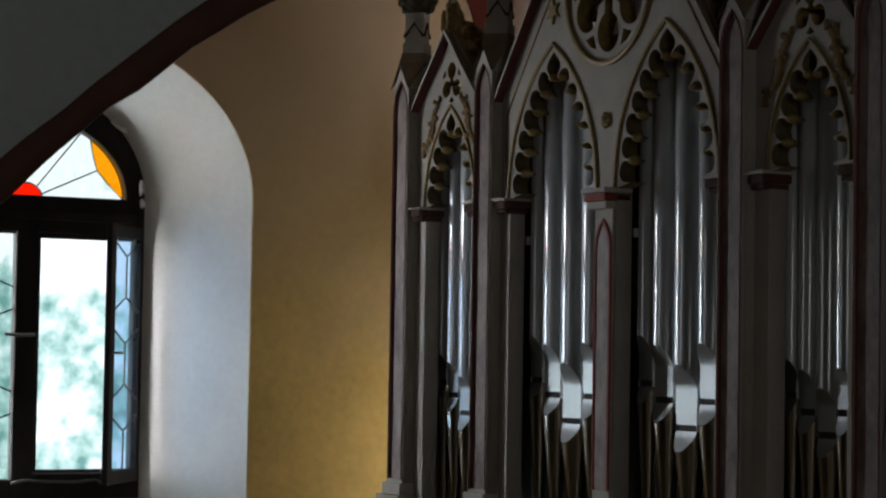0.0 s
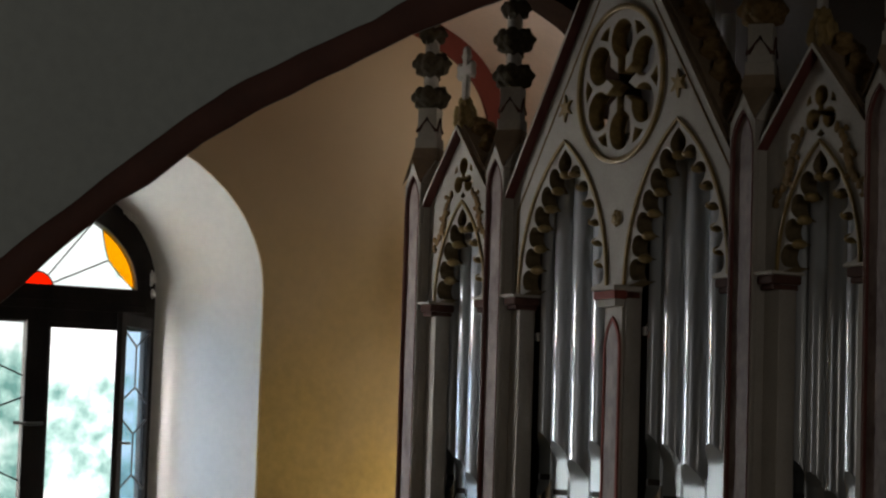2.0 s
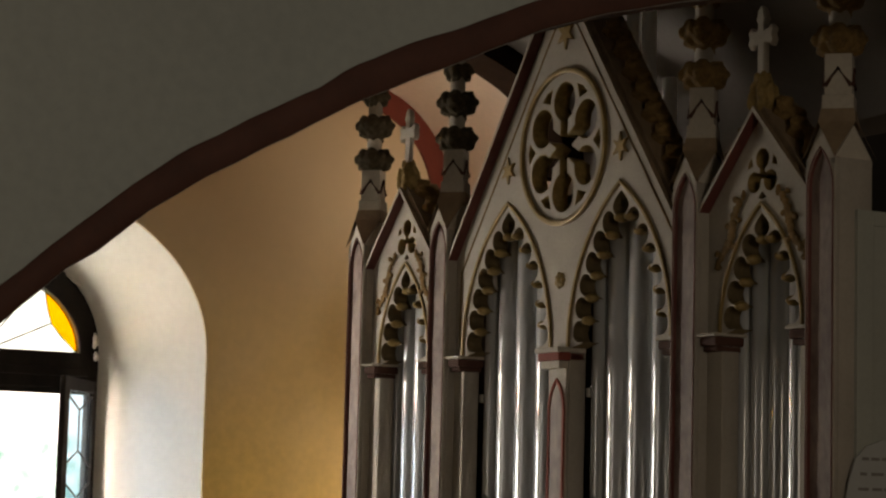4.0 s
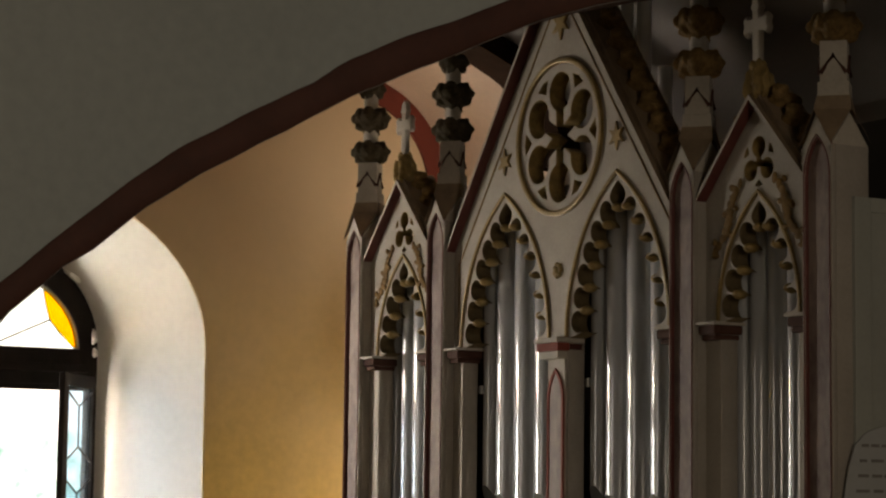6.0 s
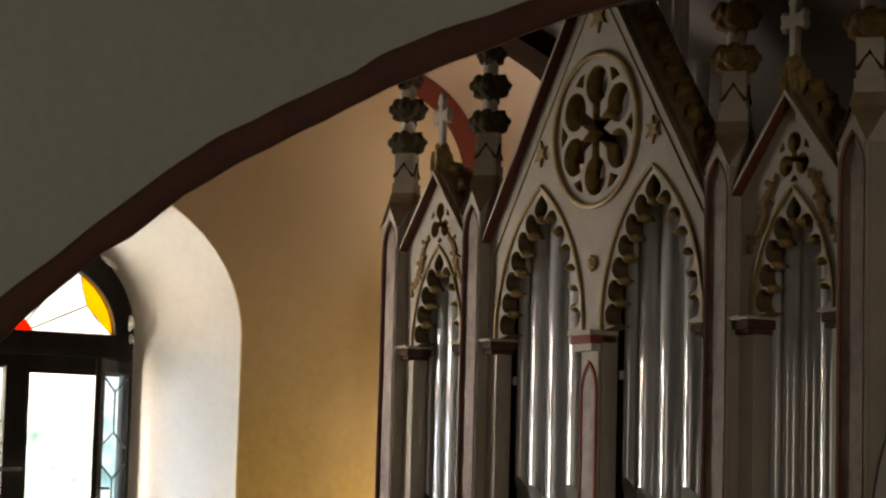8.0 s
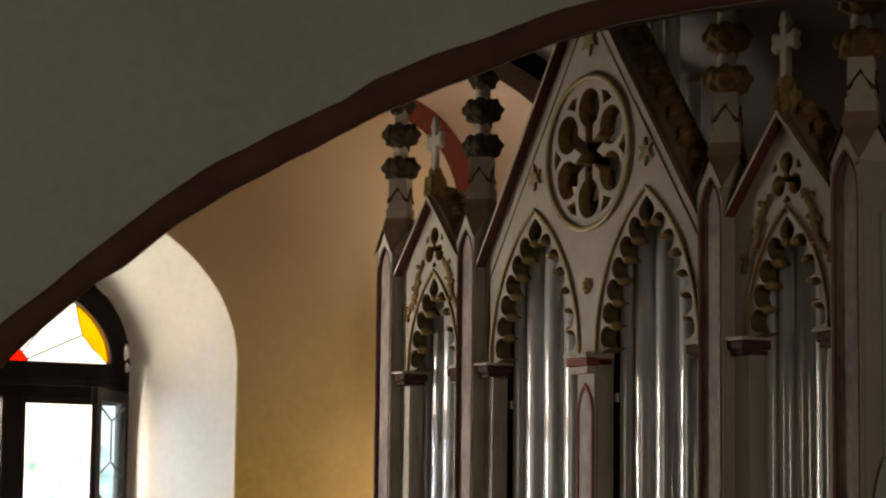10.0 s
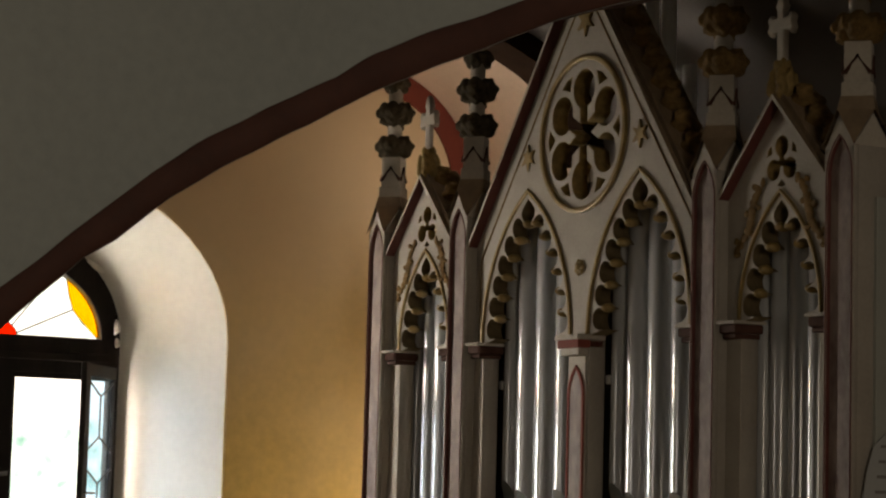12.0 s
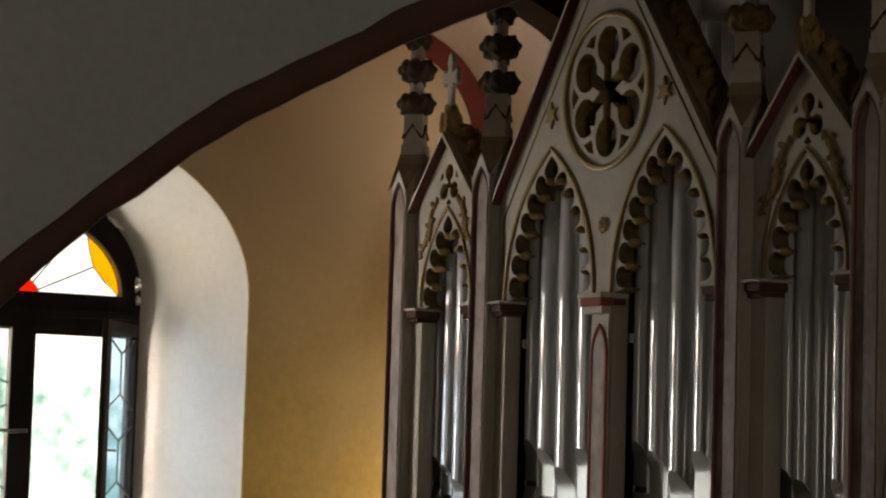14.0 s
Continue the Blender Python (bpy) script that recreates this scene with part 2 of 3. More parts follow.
# ---- the room ----
WALL = -2.373          # inner face of the window wall
AXIS = -1.5            # the window's middle
SPRING = 2.30


def ellipse_top(cy, a, b, z0, zs, n=28):
    """An opening with straight sides and a rounded head, as (y, z)."""
    pts = [(cy - a, z0)]
    pts += [(cy - a * math.cos(math.pi * i / n), zs + b * math.sin(math.pi * i / n)) for i in range(n + 1)]
    return pts + [(cy + a, z0)]


outer = ellipse_top(AXIS, 0.975, 0.76, 0.78, SPRING)
inner = ellipse_top(AXIS, 0.59, 0.525, 0.86, SPRING)


def wall_with_opening(name, outline, hole, x, thick, mats):
    me = sheet(name, [outline, hole], thick, 0.002, mats)
    # stands in the y-z plane, its front towards +x
    me.transform(Matrix(((0, -1, 0, x), (1, 0, 0, 0), (0, 0, 1, 0), (0, 0, 0, 1))))
    return me


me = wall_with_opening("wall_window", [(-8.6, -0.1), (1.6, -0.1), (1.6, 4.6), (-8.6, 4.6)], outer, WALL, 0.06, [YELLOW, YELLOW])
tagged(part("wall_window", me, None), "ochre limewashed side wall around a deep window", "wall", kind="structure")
bm = bmesh.new()
rings = []
for s in range(7):
    k = s / 6
    ease = k if s else -0.012
    rings.append([bm.verts.new((WALL + (0.0015 if s == 0 else -0.46 * k), a[0] + (b[0] - a[0]) * ease, a[1] + (b[1] - a[1]) * ease)) for a, b in zip(outer, inner)])
for a, b in zip(rings, rings[1:]):
    for i in range(len(a)):
        f = bm.faces.new((a[i], a[(i + 1) % len(a)], b[(i + 1) % len(a)], b[i]))
        f.smooth = 0 < i < len(a) - 2
tagged(part("window_reveal", bm, PLASTER), "splayed white plastered window reveal", "wall", kind="structure")
me = wall_with_opening("wall_outer", [(-8.6, -0.1), (1.6, -0.1), (1.6, 4.6), (-8.6, 4.6)], ellipse_top(AXIS, 0.78, 0.66, 0.86, SPRING), WALL - 0.50, 0.12, [PLASTER, PLASTER])
tagged(part("wall_outer", me, None), "outer leaf of the side wall", "wall", kind="structure")

for name, b, m, label in (
    ("floor", (-3.0, 11.0, -8.7, 1.7, -0.1, 0.0), BOARDS, "worn brown floor boards"),
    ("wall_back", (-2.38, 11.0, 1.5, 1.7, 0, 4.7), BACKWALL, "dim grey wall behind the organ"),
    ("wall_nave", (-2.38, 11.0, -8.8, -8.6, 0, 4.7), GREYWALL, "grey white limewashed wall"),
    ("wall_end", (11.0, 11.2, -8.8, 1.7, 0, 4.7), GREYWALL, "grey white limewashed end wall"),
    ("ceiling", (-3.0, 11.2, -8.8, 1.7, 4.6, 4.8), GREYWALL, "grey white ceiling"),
):
    tagged(part(name, boxed(*b), m), label, name.split("_")[0], kind="structure")

# the arch between the camera and the organ's bay
ARCH_X, ARCH_Y, ARCH_Z, ARCH_R = 2.5, 0.027, -1.687, 4.868
BANDW = 0.092


# hand-trowelled unevenness of the band's two edges: degrees along the arch, metres off the circle
EDGE_LOW = ((144, 0.0), (132, 0.007), (128.3, 0.024), (127.5, 0.015), (125.4, 0.024), (123, 0.019), (120.2, 0.010), (118, 0.014), (114.7, 0.005), (110, 0.021), (104, 0.010), (73, 0.0))
EDGE_HIGH = ((144, 0.0), (132, -0.006), (129.8, -0.009), (127.5, 0.0), (123.8, 0.010), (121, 0.001), (118.8, -0.005), (117.5, 0.009), (113.4, -0.001), (110, 0.009), (104, 0.0), (73, 0.0))


def arch_points(r, edge, a0, a1, n=140):
    """Points along the arch on a trowelled edge, with a fine ripple."""
    at, off = [-e[0] for e in edge], [e[1] for e in edge]
    pts = []
    for i in range(n + 1):
        deg = a0 + (a1 - a0) * i / n
        a = radians(deg)
        w = float(np.interp(-deg, at, off)) + 0.004 * noise.noise(Vector((a * 40, 0.3, r)))
        pts.append((ARCH_Y + (r + w) * math.cos(a), ARCH_Z + (r + w) * math.sin(a)))
    return pts


low = arch_points(ARCH_R, EDGE_LOW, 143.5, 73)
high = arch_points(ARCH_R + BANDW, EDGE_HIGH, 143.5, 73)
foot_l, foot_r = low[0][0], low[-1][0]
hole = [(foot_l, 0.0)] + low + [(foot_r, 0.0)]
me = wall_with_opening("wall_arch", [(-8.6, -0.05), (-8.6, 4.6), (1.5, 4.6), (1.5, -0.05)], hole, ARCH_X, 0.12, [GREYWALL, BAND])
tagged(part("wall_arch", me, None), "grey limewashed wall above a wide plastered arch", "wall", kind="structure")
bm = bmesh.new()
rows = []
for (ya, za), (yb, zb) in zip(low, high):
    rows.append([bm.verts.new(p) for p in ((ARCH_X + 0.004, ya, za), (ARCH_X + 0.012, ya + (yb - ya) * 0.1, za + (zb - za) * 0.1), (ARCH_X + 0.012, ya + (yb - ya) * 0.9, za + (zb - za) * 0.9), (ARCH_X + 0.002, yb, zb))])
for a, b in zip(rows, rows[1:]):
    for i in range(3):
        bm.faces.new((a[i], a[i + 1], b[i + 1], b[i])).smooth = True
tagged(part("arch_band", bm, BAND), "uneven oxblood painted band along the arch edge", "trim", kind="structure")

# rib and vault above the window wall
def vault_profile(grow=0.0, down=0.0):
    """(y, z) of the vault from its far springing over the crown to the near one."""
    pts = [(0.79 + grow - 0.0, down)] if down else []
    pts += [(0.22 + (0.57 + grow) * math.cos(radians(a)), 3.14 + (0.57 + grow) * math.sin(radians(a))) for a in range(0, 63, 5)]
    pts += [(-0.429 + (2.0 + grow) * math.cos(radians(a)), 1.866 + (2.0 + grow) * math.sin(radians(a))) for a in range(63, 118, 3)]
    pts += [(-1.078 - (0.57 + grow) * math.cos(radians(a)), 3.14 + (0.57 + grow) * math.sin(radians(a))) for a in range(60, -1, -5)]
    return pts


def vault_strip(name, x0, x1, steps, grow, mat, label, category, down=0.0):
    bm = bmesh.new()
    rows = [[bm.verts.new((x0 + (x1 - x0) * k / steps, y, z + 0.006 * noise.noise(Vector((y * 3, k * 0.7, z * 3))))) for k in range(steps + 1)] for y, z in vault_profile(grow, down)]
    for a, b in zip(rows, rows[1:]):
        for i in range(steps):
            bm.faces.new((a[i], a[i + 1], b[i + 1], b[i])).smooth = True
    return tagged(part(name, bm, mat), label, category, kind="structure")


def rib(name, x0, x1, inner_, outer_, mat, label):
    bm = bmesh.new()
    rows = []
    for (ya, za), (yb, zb) in zip(vault_profile(inner_), vault_profile(outer_)):
        rows.append([bm.verts.new(p) for p in ((x0, yb, zb), (x0, ya, za), (x1, ya, za), (x1, yb, zb))])
    for a, b in zip(rows, rows[1:]):
        for i in range(4):
            bm.faces.new((a[i], a[(i + 1) % 4], b[(i + 1) % 4], b[i]))
    return tagged(part(name, bm, mat), label, "trim", kind="structure")


vault_strip("ceiling_vault", WALL - 0.01, -1.3, 8, 0.0, VAULT, "pinkish white plastered barrel vault", "ceiling", 0.02)
vault_strip("ceiling_vault_inner", -1.3, 2.39, 12, 0.0, BACKWALL, "plaster vault over the organ, its shade put into the grey", "ceiling")
rib("wall_rib", WALL + 0.002, WALL + 0.02, -0.115, 0.004, RIB, "red painted rib where wall and vault meet")
rib("vault_rib", -1.36, -1.12, -0.10, 0.01, RIBBROWN, "dark brown painted vault rib")

# ---- the window ----
GX = WALL - 0.455      # plane of the glazing


window = thing("window_1", "arched oak window with leaded panes, one leaf open inwards", "window", kind="structure")
frame_out = ellipse_top(AXIS, 0.585, 0.52, 0.865, SPRING)
lun_hole = [(AXIS - 0.50 * math.cos(math.pi * i / 30), 2.295 + 0.39 * math.sin(math.pi * i / 30)) for i in range(31)]
left_hole = [(-1.955, 0.95), (-1.54, 0.95), (-1.54, 2.13), (-1.955, 2.13)]
right_hole = [(-1.445, 0.985), (-0.95, 0.985), (-0.95, 2.13), (-1.445, 2.13)]
me = sheet("window_frame", [frame_out, lun_hole, left_hole, right_hole], 0.07, 0.006, [WOOD, WOOD])
me.transform(Matrix(((0, -1, 0, GX + 0.03), (1, 0, 0, 0), (0, 0, 1, 0), (0, 0, 0, 1))))
part("window_frame", me, None, window, "dark oak frame with transom and mullion")
bm = boxed(GX + 0.028, GX + 0.055, -2.03, -0.965, 2.185, 2.225, 0.006)
part("transom_moulding", bm, WOOD, window)
bm = boxed(GX + 0.03, GX + 0.075, -1.452, -0.95, 0.945, 0.985, 0.005)
part("window_sill", bm, WOOD, window)
# fixed rebate of the open light
bm = bmesh.new()
for b in ((-1.447, -1.425, 0.985, 2.13), (-1.447, -0.948, 2.10, 2.132), (-1.447, -0.948, 0.983, 1.0)):
    box(bm, GX - 0.03, GX + 0.02, b[0], b[1], b[2], b[3], 0.003)
part("rebate", bm, WOOD, window)


def flat_pane(name, pts, mat, parent, x=0.0, thick=0.004):
    bm = bmesh.new()
    a = [bm.verts.new((x, y, z)) for y, z in pts]
    b = [bm.verts.new((x - thick, y, z)) for y, z in pts]
    bm.faces.new(a), bm.faces.new(b)
    for i in range(len(a)):
        bm.faces.new((a[i], a[(i + 1) % len(a)], b[(i + 1) % len(a)], b[i]))
    ob = part(name, bm, mat, parent)
    ob.visible_shadow = False
    return ob


def came(points, parent, x=GX, r=0.004):
    return part("lead_came", tube(bmesh.new(), [(x, y, z) for y, z in points], r, 6), LEAD, parent)


# fan light: hub sector, two clear rays on each side, amber outer lights
FY, FZ = -1.5, 2.280


def fan(r, a, squash=1.0):
    return (FY + r * math.cos(radians(a)), FZ + r * squash * math.sin(radians(a)))


def lun(a):
    return (AXIS + 0.505 * math.cos(radians(a)), 2.292 + 0.395 * math.sin(radians(a)))


hub = [fan(0.082, a) for a in range(0, 181, 10)]
flat_pane("pane", hub, SCARLET, window, GX)
for sgn in (1, -1):
    mir = (lambda p: p) if sgn == 1 else (lambda p: (2 * FY - p[0], p[1]))
    knee = (-1.148, 2.437)
    top = (-1.186, 2.591)
    foot = (-1.016, 2.302)
    ray1, ray2 = fan(0.082, 22), fan(0.082, 52)
    arc = [lun(a) for a in range(4, 53, 6)]
    flat_pane("pane", [mir(p) for p in [foot] + arc + [top, knee]], AMBER, window, GX)
    flat_pane("pane", [mir(p) for p in [ray1, knee, foot, (FY + 0.08, 2.282)]], CLEAR, window, GX)
    flat_pane("pane", [mir(p) for p in [ray1, knee, top, ray2]], CLEAR, window, GX)
    flat_pane("pane", [mir(p) for p in [ray2, top] + [lun(a) for a in range(56, 91, 6)] + [fan(0.082, 90)]], CLEAR, window, GX)
    came([mir(p) for p in (ray1, knee)], window)
    came([mir(p) for p in (ray2, (-1.225, 2.625))], window)
    came([mir(p) for p in (top, (-1.172, 2.51), knee, (-1.09, 2.37), foot)], window)
came(hub, window)


def hex_cames(y0, y1, z0, z1, x, parent, cell=0.30, jog=0.055):
    """Rows of pointed lozenge panes: a middle came that forks at each row."""
    ym = (y0 + y1) / 2
    z = z0
    k = 0
    while z < z1:
        if k % 2 == 0:
            came([(ym, z), (ym, min(z1, z + cell * 0.6))], parent, x, 0.0045)
            tip = min(z1, z + cell * 0.6)
            for e in (y0, y1):
                came([(ym, tip), (e, min(z1, tip + jog * 1.4))], parent, x, 0.0045)
            z += cell * 0.6 + jog * 1.4
        else:
            if z + cell * 0.4 < z1:
                for e in (y0, y1):
                    came([(e, z + cell * 0.25), (ym, z + cell * 0.25 + jog * 1.4)], parent, x, 0.0045)
            z += cell * 0.25 + jog * 1.4
        k += 1


leaf = part("casement", boxed(GX - 0.01, GX + 0.012, -1.547, -1.525, 0.93, 2.15, 0.004), WOOD, window, "closed leaded casement leaf")
bm = bmesh.new()
for b in ((-1.957, -1.92, 0.93, 2.14), (-1.957, -1.548, 2.118, 2.14), (-1.957, -1.548, 0.93, 0.955)):
    box(bm, GX - 0.012, GX + 0.014, *b, 0.003)
part("rail", bm, WOOD, leaf)
flat_pane("pane", [(-1.93, 0.95), (-1.54, 0.95), (-1.54, 2.12), (-1.93, 2.12)], CLEAR, leaf, GX)
hex_cames(-1.93, -1.545, 0.95, 2.12, GX + 0.002, leaf, 0.40)

# the open leaf, swung into the room about its far jamb
HINGE, LEAFW, SWING = (GX + 0.06, -0.94), 0.48, 52
swing = part("open_casement", boxed(-0.014, 0.014, -LEAFW, -LEAFW + 0.075, 0.945, 2.165, 0.005), WOOD, window, "casement leaf with pale blue leaded panes, open")
swing.matrix_world = pose(HINGE[0], HINGE[1], 0, 0, 0, SWING)
bm = bmesh.new()
for b in ((-0.022, 0.0, 0.945, 2.165), (-LEAFW + 0.07, -0.02, 2.105, 2.163), (-LEAFW + 0.07, -0.02, 0.947, 1.01)):
    box(bm, -0.012, 0.012, *b, 0.004)
part("rail", bm, WOOD, swing)
flat_pane("pane", [(-LEAFW + 0.07, 1.0), (-0.02, 1.0), (-0.02, 2.11), (-LEAFW + 0.07, 2.11)], BLUISH, swing, 0.0)
hex_cames(-LEAFW + 0.075, -0.025, 1.0, 2.11, 0.002, swing, 0.32, 0.05)
part("handle", tube(bmesh.new(), [(0.015, -LEAFW + 0.03, 1.56), (0.04, -LEAFW + 0.03, 1.56), (0.045, -LEAFW + 0.09, 1.56)], 0.006), IRON, swing, "iron casement knob")
stay = tube(bmesh.new(), [(GX + 0.07, -1.56, 0.94), (GX + 0.085, -1.5, 0.955), (GX + 0.09, -1.4, 0.948), (GX + 0.09, -1.25, 0.945), (GX + 0.085, -1.15, 0.955), (GX + 0.07, -1.12, 0.94)], 0.007)
part("stay_bar", stay, IRON, window, "bent iron window stay")
part("catch", tube(bmesh.new(), [(GX + 0.05, -1.60, 1.64), (GX + 0.07, -1.53, 1.635), (GX + 0.06, -1.46, 1.64)], 0.009), IRON, window, "iron catch")

# broken plaster along the frame
for y, z, a, b in ((-0.934, 2.36, 0.014, 0.035), (-1.055, 2.65, 0.045, 0.014), (-0.930, 2.285, 0.012, 0.022)):
    bm = blob(bmesh.new(), (0, 0, 0), (0.018, a, b), 0, 0, 3, 0.6)
    ob = part("plaster_fragment", bm, PLASTER, window, "loose chip of grey plaster")
    ob.location = (GX + 0.045, y, z)
    ob.rotation_euler = (radians(-35) if y < -1 else 0, 0, 0)

# distance beyond the window
sm = bpy.data.materials.new("bright_garden_distance")
sm.use_nodes = True
n, l = sm.node_tree.nodes, sm.node_tree.links
n.remove(n["Principled BSDF"])
em, co, t1, t2, mixn, rp = n.new("ShaderNodeEmission"), n.new("ShaderNodeTexCoord"), n.new("ShaderNodeTexNoise"), n.new("ShaderNodeTexNoise"), n.new("ShaderNodeMix"), n.new("ShaderNodeValToRGB")
t1.inputs["Scale"].default_value, t1.inputs["Detail"].default_value = 1.5, 4
t2.inputs["Scale"].default_value, t2.inputs["Detail"].default_value = 6.5, 4
mixn.inputs["Factor"].default_value = 0.4
for q in (t1, t2):
    l.new(co.outputs["Object"], q.inputs["Vector"])
l.new(t1.outputs["Fac"], mixn.inputs["A"])
l.new(t2.outputs["Fac"], mixn.inputs["B"])
sep, up, plus = n.new("ShaderNodeSeparateXYZ"), n.new("ShaderNodeMapRange"), n.new("ShaderNodeMath")
up.inputs["From Min"].default_value, up.inputs["From Max"].default_value, up.inputs["To Max"].default_value = 2.0, 2.9, 0.22
l.new(co.outputs["Object"], sep.inputs["Vector"])
l.new(sep.outputs["Z"], up.inputs["Value"])
l.new(mixn.outputs["Result"], plus.inputs[0])
l.new(up.outputs["Result"], plus.inputs[1])
l.new(plus.outputs["Value"], rp.inputs["Fac"])
el = rp.color_ramp.elements
el[0].position, el[0].color = 0.41, (0.17, 0.34, 0.31, 1)
el[1].position, el[1].color = 0.585, (1.0, 1.0, 1.0, 1)
mid = el.new(0.49)
mid.color = (0.46, 0.66, 0.61, 1)
l.new(rp.outputs["Color"], em.inputs["Color"])
em.inputs["Strength"].default_value = 1.6
l.new(em.outputs["Emission"], n["Material Output"].inputs["Surface"])
bm = bmesh.new()
rows = [[bm.verts.new((-11.0 + 0.05 * (i - 6) ** 2, -12 + i * 1.6, -3 + k * 2.2)) for k in range(7)] for i in range(15)]
for a, b in zip(rows, rows[1:]):
    for k in range(6):
        bm.faces.new((a[k], a[k + 1], b[k + 1], b[k]))
tagged(part("backdrop", bm, sm), "bright overexposed garden foliage and sky", "backdrop", kind="structure")

# ---- the organ ----
XC = -0.06
CAPZ = 2.25
organ = thing("organ", "neo-gothic organ case, white paint with red and gold", "organ")


def arc_side(half, height, n):
    """Right half of a pointed arch from its springing to its apex: (x, z) and the outward normal."""
    R = (height * height + half * half) / (2 * half)
    a1 = math.acos((R - half) / R)
    out = []
    for i in range(n + 1):
        a = a1 * i / n
        out.append((half - R + R * math.cos(a), R * math.sin(a), math.cos(a), math.sin(a)))
    return out


def cusped(cx, half, height, open_half, deep, lobes, bottom):
    """Outline of a cusped opening, round lobes under a leaf-shaped one, and the places of the knobs on its cusps."""
    R = (height * height + half * half) / (2 * half)
    full = math.acos((R - half) / R)
    share = full * (0.835 if lobes > 5 else 0.78) / (lobes - 1)
    inner = deep * 0.70
    r = 0.492 * share * (R - inner)
    right = [(open_half, bottom - CAPZ), (open_half, -0.004)]
    knobs = []
    for j in range(lobes - 1):
        mid = share * (j + 0.5) + 0.016
        for k in range(13):
            phi = radians(-98 + 196 * k / 12)
            rad = R - inner + 1.2 * r * math.cos(phi)
            ang = mid + r * math.sin(phi) / (R - inner)
            right.append((half - R + rad * math.cos(ang), max(rad * math.sin(ang), 0.002 + 0.0005 * k)))
        rad, ang = R - inner - 0.30 * r, share * (j + 1) + 0.016
        right.append((max(0.014, half - R + rad * math.cos(ang)), rad * math.sin(ang)))
        knobs.append(right[-1])
    lx, lz = right[-1]
    tip = height - 0.03
    top = []
    wide = deep * 0.36
    base = lz + 0.004
    for i in range(9):
        k = i / 8
        top.append(((lx - 0.006) * (1 - k) + wide * math.sin(math.pi * k ** 0.85), base + (tip - base) * k))
    right += top[:-1]
    outline = [(cx + x, CAPZ + z) for x, z in right] + [(cx, CAPZ + tip)] + [(cx - x, CAPZ + z) for x, z in reversed(right)]
    return outline, [(cx + sg * x, CAPZ + z) for x, z in knobs for sg in (-1, 1)]


KNOB = finish(blob(bmesh.new(), (0, 0, 0), (0.018, 0.033, 0.019), 0, 0, 2, 0.04), "cusp_knob", GOLD)


def set_knobs(places, parent, y=0.028):
    """Gilt knobs on the points of the tracery."""
    for x, z in places:
        ob = part("cusp_knob", KNOB, None, parent, "dull gilt round knob")
        ob.location = (x, y, z)


def ring_arch(bm, cx, half, height, y, r=0.008, mat=0):
    s = [(cx + x, y, CAPZ + z) for x, z, _, _ in arc_side(half, height, 20)]
    path = s + [(2 * cx - x, yy, z) for x, yy, z in reversed(s[:-1])]
    return sweep(bm, path, r, 0.006, mat)


def foils(cx, cz, first, count, r1, w, q):
    """Round foils whose necks run together in the middle: one joined opening."""
    pts = []
    rc = r1 - w
    t0 = math.pi - math.asin(q / w)
    for i in range(count):
        a = first + 2 * math.pi * i / count
        local = [(q / math.tan(math.pi / count), -q)]
        local += [(rc + w * math.cos(t), w * math.sin(t)) for t in [-t0 + 2 * t0 * k / 16 for k in range(17)]]
        for r, v in local:
            pts.append((cx + r * math.cos(a) - v * math.sin(a), cz + r * math.sin(a) + v * math.cos(a)))
    return pts


def tri(cx, cz, a, r, s):
    pts = []
    for k, (dr, da) in enumerate(((-0.62, 0.0), (0.32, 0.62), (0.42, 0.0), (0.32, -0.62))):
        rr = r + s * dr
        aa = a + da * s / r * 1.3
        pts.append((cx + rr * math.cos(aa), cz + rr * math.sin(aa)))
    return pts


def star(cx, cz, r, n=6):
    return [(cx + (r if i % 2 == 0 else r * 0.42) * math.sin(math.pi * i / n), cz + (r if i % 2 == 0 else r * 0.42) * math.cos(math.pi * i / n)) for i in range(2 * n)]


def crocket(bm, place, s, mat=0):
    """A cluster of curled leaves round a shaft."""
    x, y, z = place
    for i in range(4):
        a = math.pi / 4 + i * math.pi / 2
        c, q = math.cos(a), math.sin(a)
        blob(bm, (x + 0.55 * s * c, y + 0.55 * s * q, z - 0.12 * s), (0.46 * s, 0.46 * s, 0.52 * s), a, mat, 2, 0.3)
        blob(bm, (x + 0.90 * s * c, y + 0.90 * s * q, z + 0.12 * s), (0.28 * s, 0.30 * s, 0.34 * s), a, mat, 2, 0.35)
        blob(bm, (x + 0.66 * s * c, y + 0.66 * s * q, z + 0.45 * s), (0.32 * s, 0.34 * s, 0.28 * s), a, mat, 2, 0.35)
        c, q = math.cos(a + math.pi / 4), math.sin(a + math.pi / 4)
        blob(bm, (x + 0.62 * s * c, y + 0.62 * s * q, z + 0.18 * s), (0.36 * s, 0.42 * s, 0.44 * s), a + math.pi / 4, mat, 2, 0.35)
    blob(bm, (x, y, z - 0.52 * s), (0.50 * s, 0.50 * s, 0.42 * s), 0, mat, 2, 0.25)
    blob(bm, (x, y, z + 0.30 * s), (0.60 * s, 0.60 * s, 0.46 * s), 0, mat, 2, 0.3)
    return bm


SHADED_CROCKETS = {s: fused("crocket", crocket(bmesh.new(), (0, 0, 0), s), SHADELEAF) for s in (0.082, 0.06)}
GILT_CROCKETS = {s: fused("crocket", crocket(bmesh.new(), (0, 0, 0), s), BROWNGOLD) for s in (0.082, 0.06, 0.05)}


def placed(name, me, parent, place, label=""):
    ob = part(name, me, None, parent, label)
    ob.location = place
    return ob


